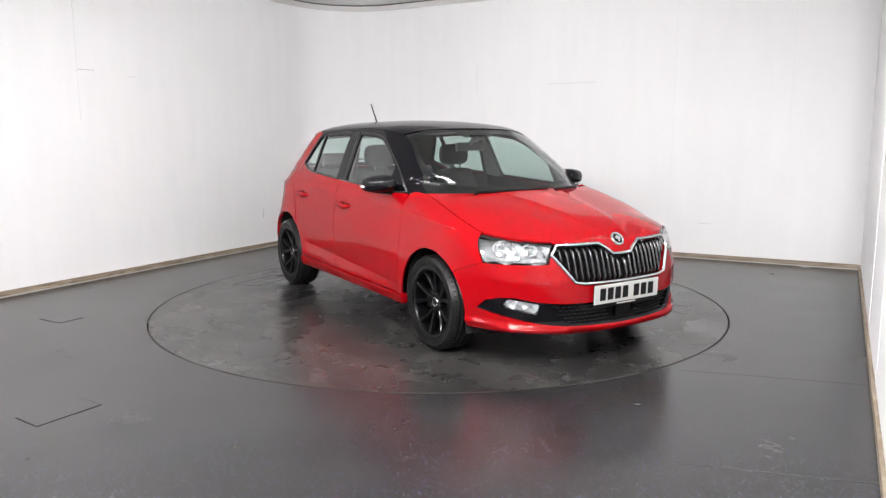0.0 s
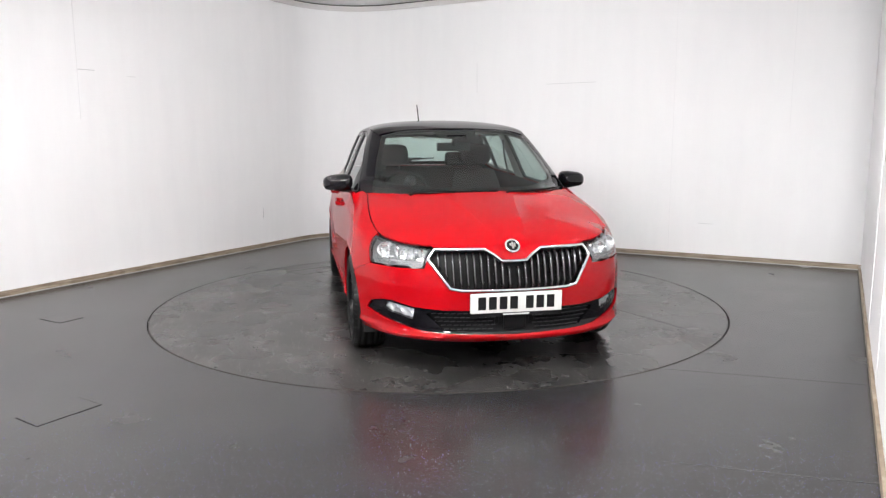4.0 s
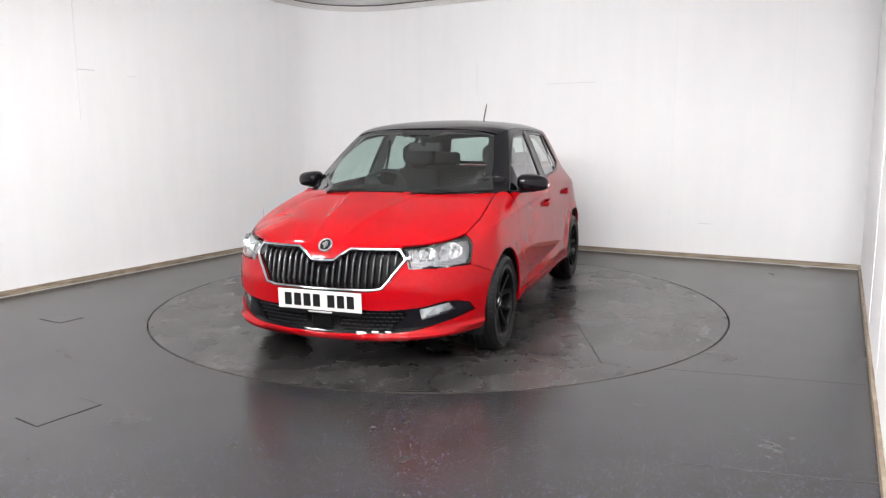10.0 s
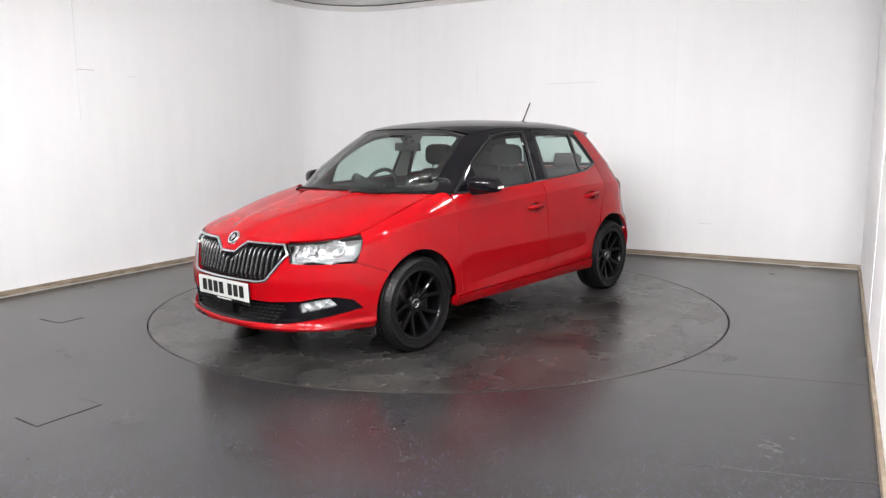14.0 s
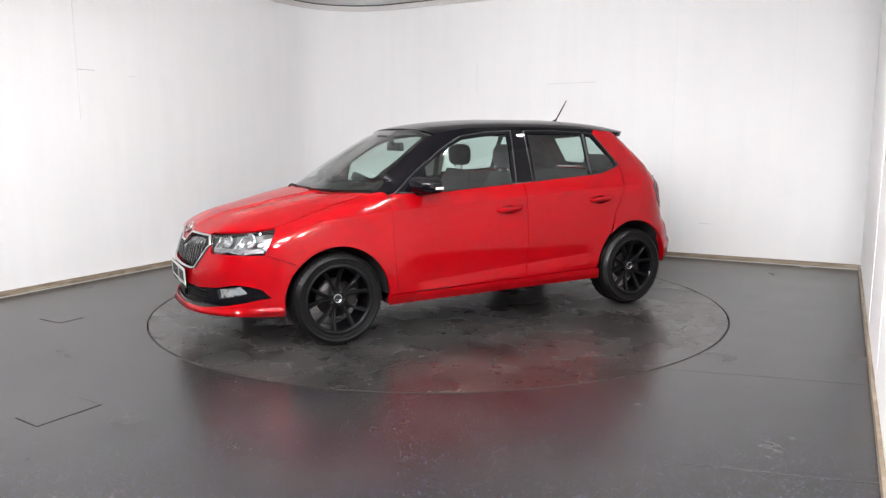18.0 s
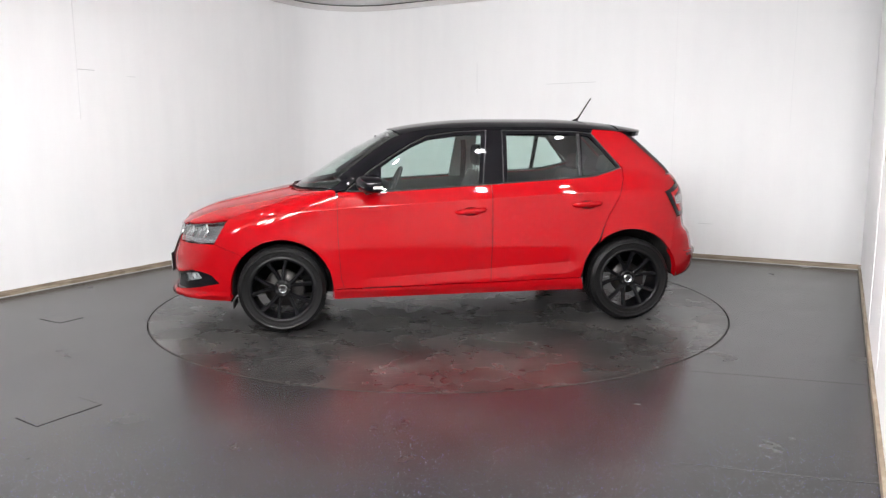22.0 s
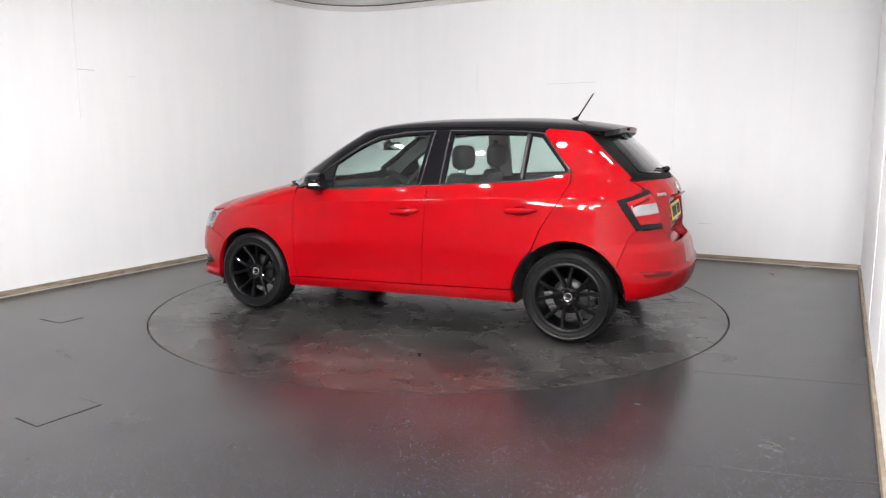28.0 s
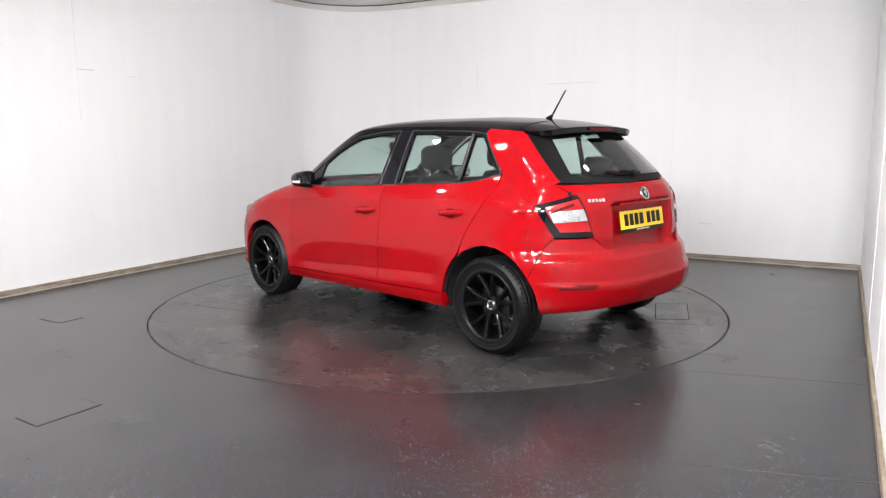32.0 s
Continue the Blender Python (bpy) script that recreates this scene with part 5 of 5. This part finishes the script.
    tube(bm, [(-1.3, 0.42, 0.33), (-1.66, 0.42, 0.33), (-1.76, 0.42, 0.315)], 0.024, 14)
    part("exhaust_pipe", bm, STEEL, car, "", True)
    bm = bmesh.new()
    tube(bm, [(-1.42, 0.15, 0.35), (-1.42, 0.50, 0.35)], 0.075, 14)
    part("silencer", bm, LINER, car, "", True)


build_rear()


def build_mirrors():
    doors = [o for o in car.children if o.name.startswith("front_door")]
    for s, d in ((1, doors[0]), (-1, doors[1])):
        bm = bmesh.new()
        bmesh.ops.create_uvsphere(bm, u_segments=28, v_segments=18, radius=1.0)
        for v in bm.verts:
            x, y, z = v.co
            v.co = Vector((math.copysign(abs(x) ** 0.75, x), math.copysign(abs(y) ** 0.6, y), math.copysign(abs(z) ** 0.7, z)))
            k = 1 - 0.22 * (v.co.y + 1) / 2
            v.co = Vector((0.615 + 0.105 * v.co.x * k - 0.030 * v.co.y, s * (0.872 + 0.102 * v.co.y), 1.010 + (0.066 * k if v.co.z > 0 else 0.054) * v.co.z - 0.004 * v.co.y))
        for v in bm.verts:
            v.co.x = max(v.co.x, 0.575 - 0.22 * (abs(v.co.y) - 0.872))
        bmesh.ops.recalc_face_normals(bm, faces=bm.faces)
        mr = part("door_mirror", bm, GLOSS, d, "gloss black door mirror", True)
        for p in mr.data.polygons:
            if len(p.vertices) > 6:
                p.use_smooth = False
        bm = bmesh.new()
        tube(bm, [(0.66, s * 0.755, 0.945), (0.64, s * 0.80, 0.958), (0.625, s * 0.88, 0.963), (0.605, s * 0.955, 0.972)], 0.022, 10, 0.010)
        part("mirror_foot", bm, SATIN, mr, "", True)
        bm = bmesh.new()
        vs = []
        for y, z in ((0.79, 0.972), (0.95, 0.978), (0.958, 1.04), (0.93, 1.056), (0.80, 1.060)):
            vs.append(bm.verts.new((0.5735 - 0.22 * (y - 0.872), s * y, z)))
        bm.faces.new(vs)
        bmesh.ops.solidify(bm, geom=bm.faces[:], thickness=0.004)
        part("mirror_pane", bm, MIRROR, mr, "silvered mirror glass")
        soft_box("side_indicator", (0.548, min(s * 0.945, s * 0.976), 0.985), (0.610, max(s * 0.945, s * 0.976), 1.003), AMBER, mr, 0.006, 2, label="clear indicator lens")


build_mirrors()


def build_wheel(ax, sy):
    """A wheel with a low-profile tyre and ten dark spokes."""
    r = 0.300
    m = Matrix.Translation((ax, sy * 0.745, r)) @ (Matrix.Identity(4) if sy > 0 else Matrix.Rotation(math.pi, 4, "Z"))
    bm = bmesh.new()
    prof = [(0.205, 0.085), (0.211, 0.0935), (0.215, 0.0985), (0.221, 0.0990), (0.2235, 0.0955), (0.238, 0.1005), (0.252, 0.1040), (0.2655, 0.1030), (0.2665, 0.1045), (0.2690, 0.1045), (0.2700, 0.1022), (0.288, 0.092), (0.296, 0.076)]
    for g in (0.056, 0.020, -0.020, -0.056):
        prof += [(0.300, g + 0.014), (0.300, g + 0.005), (0.2925, g + 0.003), (0.2925, g - 0.003), (0.300, g - 0.005)]
    prof += [(0.296, -0.076), (0.288, -0.092), (0.272, -0.102), (0.250, -0.104), (0.222, -0.096), (0.205, -0.085)]
    lathe(bm, prof, 72)
    bm.transform(m)
    wheel = part("wheel", bm, RUBBER, car, "black alloy wheel with low-profile tyre", True)
    # tread blocks along the shoulder
    bm = bmesh.new()
    for k in range(60):
        t = Matrix.Rotation(2 * math.pi * k / 60, 4, "Y")
        for s in (1, -1):
            box(bm, (0.2935, min(s * 0.062, s * 0.094), -0.0045), (0.3005, max(s * 0.062, s * 0.094), 0.0045), t)
    for v in bm.verts:
        k = max(0.0, abs(v.co.y) - 0.078) / 0.016
        rad = math.hypot(v.co.x, v.co.z)
        f = (rad - 0.010 * k * k) / rad
        v.co.x *= f
        v.co.z *= f
    bm.transform(m)
    tagged(part("tread", bm, RUBBER, wheel), kind="stuff")
    # raised sidewall marks, unreadable: plain bars in two runs
    bm = bmesh.new()
    for run in (0.25, 0.75):
        for k in range(-6, 7):
            t = Matrix.Rotation(2 * math.pi * run + 0.105 * k, 4, "Y")
            w = 0.008 if k % 4 else 0.004
            box(bm, (0.240, 0.0995, -w), (0.256, 0.1052, w), t)
    bm.transform(m)
    tagged(part("sidewall_bars", bm, RUBBER, wheel), kind="stuff")
    bm = bmesh.new()
    lathe(bm, [(0.206, 0.084), (0.2135, 0.092), (0.217, 0.094), (0.213, 0.096), (0.205, 0.090), (0.200, 0.070), (0.197, 0.0), (0.200, -0.084)], 72)
    bm.transform(m)
    part("rim", bm, RIM_BLACK, wheel, "gloss black rim", True)
    for k in range(10):
        pair, w = divmod(k, 2)
        a0 = 2 * math.pi * (pair + 0.12) / 5 + (0.10 if w else -0.10) * 1.2
        a1 = 2 * math.pi * (pair + 0.12) / 5 + (0.315 if w else -0.315)
        bm = bmesh.new()
        rings = []
        for i in range(7):
            t = i / 6
            rad = 0.046 + (0.204 - 0.046) * t
            a = a0 + (a1 - a0) * (t ** 0.8)
            wd = 0.0145 - 0.0035 * math.sin(math.pi * t)
            out = 0.056 + 0.028 * t ** 1.4
            c = Vector((rad * math.cos(a), out, rad * math.sin(a)))
            tdir = Vector((-math.sin(a), 0, math.cos(a)))
            rings.append([bm.verts.new(q) for q in (c - tdir * wd + Vector((0, -0.030, 0)), c - tdir * wd + Vector((0, -0.006, 0)), c - tdir * wd * 0.55, c + tdir * wd * 0.55, c + tdir * wd + Vector((0, -0.006, 0)), c + tdir * wd + Vector((0, -0.030, 0)))])
        for q, p in zip(rings, rings[1:]):
            for j in range(5):
                bm.faces.new((q[j], q[j + 1], p[j + 1], p[j]))
        bmesh.ops.recalc_face_normals(bm, faces=bm.faces)
        bm.transform(m)
        part("spoke", bm, RIM_BLACK, wheel)
    bm = bmesh.new()
    lathe(bm, [(0.060, 0.02), (0.062, 0.052), (0.055, 0.058), (0.036, 0.058), (0.035, 0.050), (0.001, 0.050)], 32)
    bm.transform(m)
    part("hub", bm, RIM_BLACK, wheel, "", True)
    bm = bmesh.new()
    lathe(bm, [(0.031, 0.050), (0.031, 0.060), (0.028, 0.063), (0.0235, 0.063), (0.023, 0.0615), (0.001, 0.0615)], 28)
    bm.transform(m)
    part("hub_cap", bm, CHROME, wheel, "silver hub cap", True)
    bm = bmesh.new()
    for lo, hi in (((-0.016, 0.061, -0.004), (0.012, 0.0635, 0.010)), ((-0.010, 0.061, -0.016), (0.016, 0.0635, -0.006))):
        box(bm, lo, hi)
    bm.transform(m)
    part("cap_mark", bm, INK, wheel)
    for k in range(5):
        a = 2 * math.pi * (k + 0.62) / 5
        bm = bmesh.new()
        bmesh.ops.create_cone(bm, cap_ends=True, segments=6, radius1=0.0085, radius2=0.0075, depth=0.02, matrix=Matrix.Translation((0.0455 * math.cos(a), 0.056, 0.0455 * math.sin(a))) @ Matrix.Rotation(-math.pi / 2, 4, "X"))
        bm.transform(m)
        part("wheel_bolt", bm, STEEL, wheel)
    bm = bmesh.new()
    rr = 0.128 if ax > 0 else 0.115
    lathe(bm, [(0.055, 0.012), (rr, 0.012), (rr, -0.010), (0.055, -0.010)], 48)
    bm.transform(m)
    part("brake_disc", bm, STEEL, wheel, "worn steel brake disc", True)
    bm = bmesh.new()
    box(bm, (-rr - 0.012, -0.03, -0.055), (-rr + 0.052, 0.032, 0.055))
    bevel(bm, 0.008, 2)
    bm.transform(m if sy > 0 else Matrix.Translation(m.translation) @ Matrix.Diagonal((1, -1, 1, 1)))
    bmesh.ops.recalc_face_normals(bm, faces=bm.faces)
    part("brake_caliper", bm, STEEL, wheel, "", True)
    # arch lining
    k = 0 if ax > 0 else 1
    axx, az, ar = ARCHES[k]
    bm = bmesh.new()
    prof = [(0.805, ar + 0.010), (0.50, ar + 0.012), (0.47, 0.05)]
    rings = []
    for i in range(31):
        a = radians(-14 + 195 * i / 30)
        rings.append([bm.verts.new((axx + rad * math.cos(a), sy * y, az + rad * math.sin(a))) for y, rad in prof])
    for q, p in zip(rings, rings[1:]):
        for j in range(2):
            bm.faces.new((q[j], q[j + 1], p[j + 1], p[j]))
    part("arch_lining", bm, LINER, car)


for ax_ in (1.235, -1.235):
    for sy_ in (1, -1):
        build_wheel(ax_, sy_)


def build_underside():
    bm = bmesh.new()
    for lo, hi in (((-0.86, -0.72, 0.215), (0.86, 0.72, 0.245)), ((0.80, -0.46, 0.20), (1.95, 0.46, 0.26)), ((-1.70, -0.46, 0.285), (-0.80, 0.46, 0.33)), ((1.62, -0.60, 0.215), (1.90, 0.60, 0.24))):
        box(bm, lo, hi)
    part("floor_pan", bm, LINER, car)
    bm = bmesh.new()
    box(bm, (1.60, -0.60, 0.26), (1.86, 0.60, 0.60))
    box(bm, (0.90, -0.46, 0.26), (1.60, 0.46, 0.70))
    part("engine_bay", bm, LINER, car)
    for sy in (1, -1):
        bm = bmesh.new()
        box(bm, (1.565, min(sy * 0.60, sy * 0.79), 0.170), (1.573, max(sy * 0.60, sy * 0.79), 0.215))
        part("air_deflector", bm, LINER, car)


build_underside()


def build_interior():
    # dashboard
    bm = bmesh.new()
    rings = []
    for i in range(13):
        y = -0.70 + 1.40 * i / 12
        e = 1 - 0.35 * (abs(y) / 0.70) ** 3
        hump = 0.035 * math.exp(-((y + 0.36) / 0.17) ** 4)
        rings.append([bm.verts.new(p) for p in ((0.40, y, 0.60), (0.50, y, 0.80), (0.52, y, 0.905 + hump), (0.60, y, 0.945 + hump), (0.80, y, 0.955 + 0.3 * hump), (0.75 + 0.33 * e, y, 0.950), (0.75 + 0.33 * e, y, 0.86))])
    for q, p in zip(rings, rings[1:]):
        for j in range(6):
            bm.faces.new((q[j], q[j + 1], p[j + 1], p[j]))
    bmesh.ops.recalc_face_normals(bm, faces=bm.faces)
    dash = part("dashboard", bm, DASH, car, "dark grey dashboard", True)
    soft_box("console", (-0.10, -0.10, 0.25), (0.55, 0.10, 0.62), DASH, car, 0.03)
    # steering wheel
    m = Matrix.Translation((0.40, -0.36, 0.905)) @ Matrix.Rotation(radians(-24), 4, "Y")
    bm = bmesh.new()
    prof = [(0.180 + 0.016 * math.cos(2 * math.pi * k / 10), 0.016 * math.sin(2 * math.pi * k / 10)) for k in range(10)]
    lathe(bm, prof, 40, "X", True)
    bm.transform(m)
    sw = part("steering_wheel", bm, DASH, car, "black steering wheel", True)
    soft_box("airbag_cover", (-0.02, -0.07, -0.06), (0.035, 0.07, 0.05), DASH, sw, 0.02, 3, m)
    for lo, hi in (((-0.005, -0.175, -0.02), (0.015, 0.175, 0.02)), ((-0.005, -0.02, -0.175), (0.015, 0.02, 0.0))):
        soft_box("wheel_spoke", lo, hi, DASH, sw, 0.006, 2, m)
    bm = bmesh.new()
    tube(bm, [m @ Vector((0.02, 0, 0)), m @ Vector((0.28, 0, 0))], 0.04, 10)
    part("steering_column", bm, DASH, sw, "", True)
    # seats
    for y in (0.36, -0.36):
        lean = Matrix.Translation((-0.10, y, 0.46)) @ Matrix.Rotation(radians(-20), 4, "Y")
        st = soft_box("front_seat", (-0.13, y - 0.25, 0.36), (0.40, y + 0.25, 0.53), CLOTH, car, 0.05, 3, label="charcoal cloth front seat")
        bm = bmesh.new()
        rings = []
        for i in range(8):
            t = i / 7
            w = 0.25 - 0.075 * t ** 3
            d = 0.07 - 0.02 * t
            z = 0.62 * t
            rings.append([bm.verts.new(lean @ Vector((d * math.cos(a) * (1 if math.cos(a) < 0 else 0.8) + 0.02 * math.cos(2 * a), w * math.copysign(abs(math.sin(a)) ** 0.6, math.sin(a)), z))) for a in [2 * math.pi * k / 20 for k in range(20)]])
        for q, p in zip(rings, rings[1:]):
            for j in range(20):
                bm.faces.new((q[j], q[(j + 1) % 20], p[(j + 1) % 20], p[j]))
        bm.faces.new(rings[-1])
        bmesh.ops.recalc_face_normals(bm, faces=bm.faces)
        part("backrest", bm, CLOTH, st, "", True)
        top = lean @ Vector((0, 0, 0.62))
        for dy in (0.06, -0.06):
            bm = bmesh.new()
            tube(bm, [top + Vector((0, dy, -0.03)), top + Vector((-0.012, dy, 0.07))], 0.007, 8)
            part("headrest_rod", bm, CHROME, st, "", True)
        bm = bmesh.new()
        bmesh.ops.create_uvsphere(bm, u_segments=22, v_segments=14, radius=1.0)
        for v in bm.verts:
            x, yy, z = v.co
            v.co = top + Vector((-0.02, 0, 0.135)) + Vector((0.058 * math.copysign(abs(x) ** 0.7, x), 0.138 * math.copysign(abs(yy) ** 0.55, yy), 0.090 * math.copysign(abs(z) ** 0.6, z)))
        part("headrest", bm, CLOTH, st, "", True)
    bench = soft_box("rear_seat", (-0.98, -0.62, 0.40), (-0.48, 0.62, 0.55), CLOTH, car, 0.05, 3, label="charcoal cloth rear bench")
    soft_box("backrest", (-0.07, -0.62, 0.0), (0.07, 0.62, 0.55), CLOTH, bench, 0.05, 3, Matrix.Translation((-1.00, 0, 0.52)) @ Matrix.Rotation(radians(-18), 4, "Y"))
    for y in (0.40, -0.40):
        soft_box("headrest", (-0.05, -0.12, 0.0), (0.05, 0.12, 0.125), CLOTH, bench, 0.035, 3, Matrix.Translation((-1.19, y, 1.055)) @ Matrix.Rotation(radians(-14), 4, "Y"))
    soft_box("parcel_shelf", (-1.66, -0.60, 0.985), (-1.22, 0.60, 1.005), DASH, car, 0.006)
    soft_box("boot_lining", (-1.70, -0.46, 0.30), (-1.64, 0.46, 0.98), DASH, car, 0.01)
    # inner mirror and its foot
    im = soft_box("inner_mirror", (0.43, -0.125, 1.222), (0.46, 0.125, 1.285), DASH, car, 0.012, label="black inner mirror")
    soft_box("mirror_glass", (0.427, -0.112, 1.23), (0.4315, 0.112, 1.277), MIRROR, im, 0.001, 1)
    bm = bmesh.new()
    tube(bm, [(0.455, 0, 1.27), (0.50, 0, 1.32), (0.52, 0, 1.345)], 0.016, 8)
    part("mirror_foot", bm, DASH, im, "", True)
    soft_box("sensor_cover", (0.47, -0.075, 1.320), (0.56, 0.075, 1.340), SATIN, im, 0.008)
    for s in (1, -1):
        bm = bmesh.new()
        box(bm, (0.26, min(s * 0.12, s * 0.45), 1.345), (0.40, max(s * 0.12, s * 0.45), 1.36))
        bevel(bm, 0.005, 2)
        part("sun_visor", bm, LINING, car, "pale grey sun visor", True)
    # belts on the middle pillars
    for s in (1, -1):
        bm = bmesh.new()
        pts = [(-0.24, s * 0.585, 1.30), (-0.25, s * 0.60, 1.18), (-0.24, s * 0.66, 0.90)]
        for a, b in zip(pts, pts[1:]):
            vs = [bm.verts.new(p) for p in ((a[0] - 0.022, a[1], a[2]), (a[0] + 0.022, a[1], a[2]), (b[0] + 0.022, b[1], b[2]), (b[0] - 0.022, b[1], b[2]))]
            bm.faces.new(vs)
        bmesh.ops.remove_doubles(bm, verts=bm.verts, dist=0.001)
        bmesh.ops.solidify(bm, geom=bm.faces[:], thickness=0.003)
        part("seat_belt", bm, DASH, car)
    # front wipers
    ws = bpy.data.objects["windscreen"]
    for y0, y1 in ((-0.42, 0.14), (0.20, 0.66)):
        pts = []
        for i in range(9):
            y = y0 + (y1 - y0) * i / 8
            z = 0.958 + 0.006 * (i / 8)
            u = u_of_y(y, z, True, True)
            pts.append(shell(u, z, True) + normal_at(upper_skin, u, z) * 0.010)
        bm = bmesh.new()
        tube(bm, pts, 0.007, 6)
        wp = part("wiper", bm, SATIN, ws, "black windscreen wiper", True)
        bm = bmesh.new()
        tube(bm, [pts[0] + Vector((0.022, -0.02, -0.016)), pts[0] + Vector((0.012, 0.01, 0.002)), pts[4] + Vector((0.004, 0, 0.006))], 0.010, 8, 0.006)
        part("wiper_arm", bm, SATIN, wp, "", True)


build_interior()


# ---- what moves ----
def heading(t):
    """The car's heading on the turning disc, degrees."""
    return -58.09 - 5.2097 * t


def motions():
    rows, disc = [], []
    for k in range(33):
        a = heading(k)
        off = Matrix.Rotation(radians(a), 4, "Z") @ Vector((-0.05, 0.037, 0))
        rows.append((float(k), pose(off.x, off.y, 0, 0, 0, a)))
        disc.append((float(k), pose(0, 0, 0, 0, 0, a)))
    walk(car, rows)
    walk(turntable, disc)


motions()
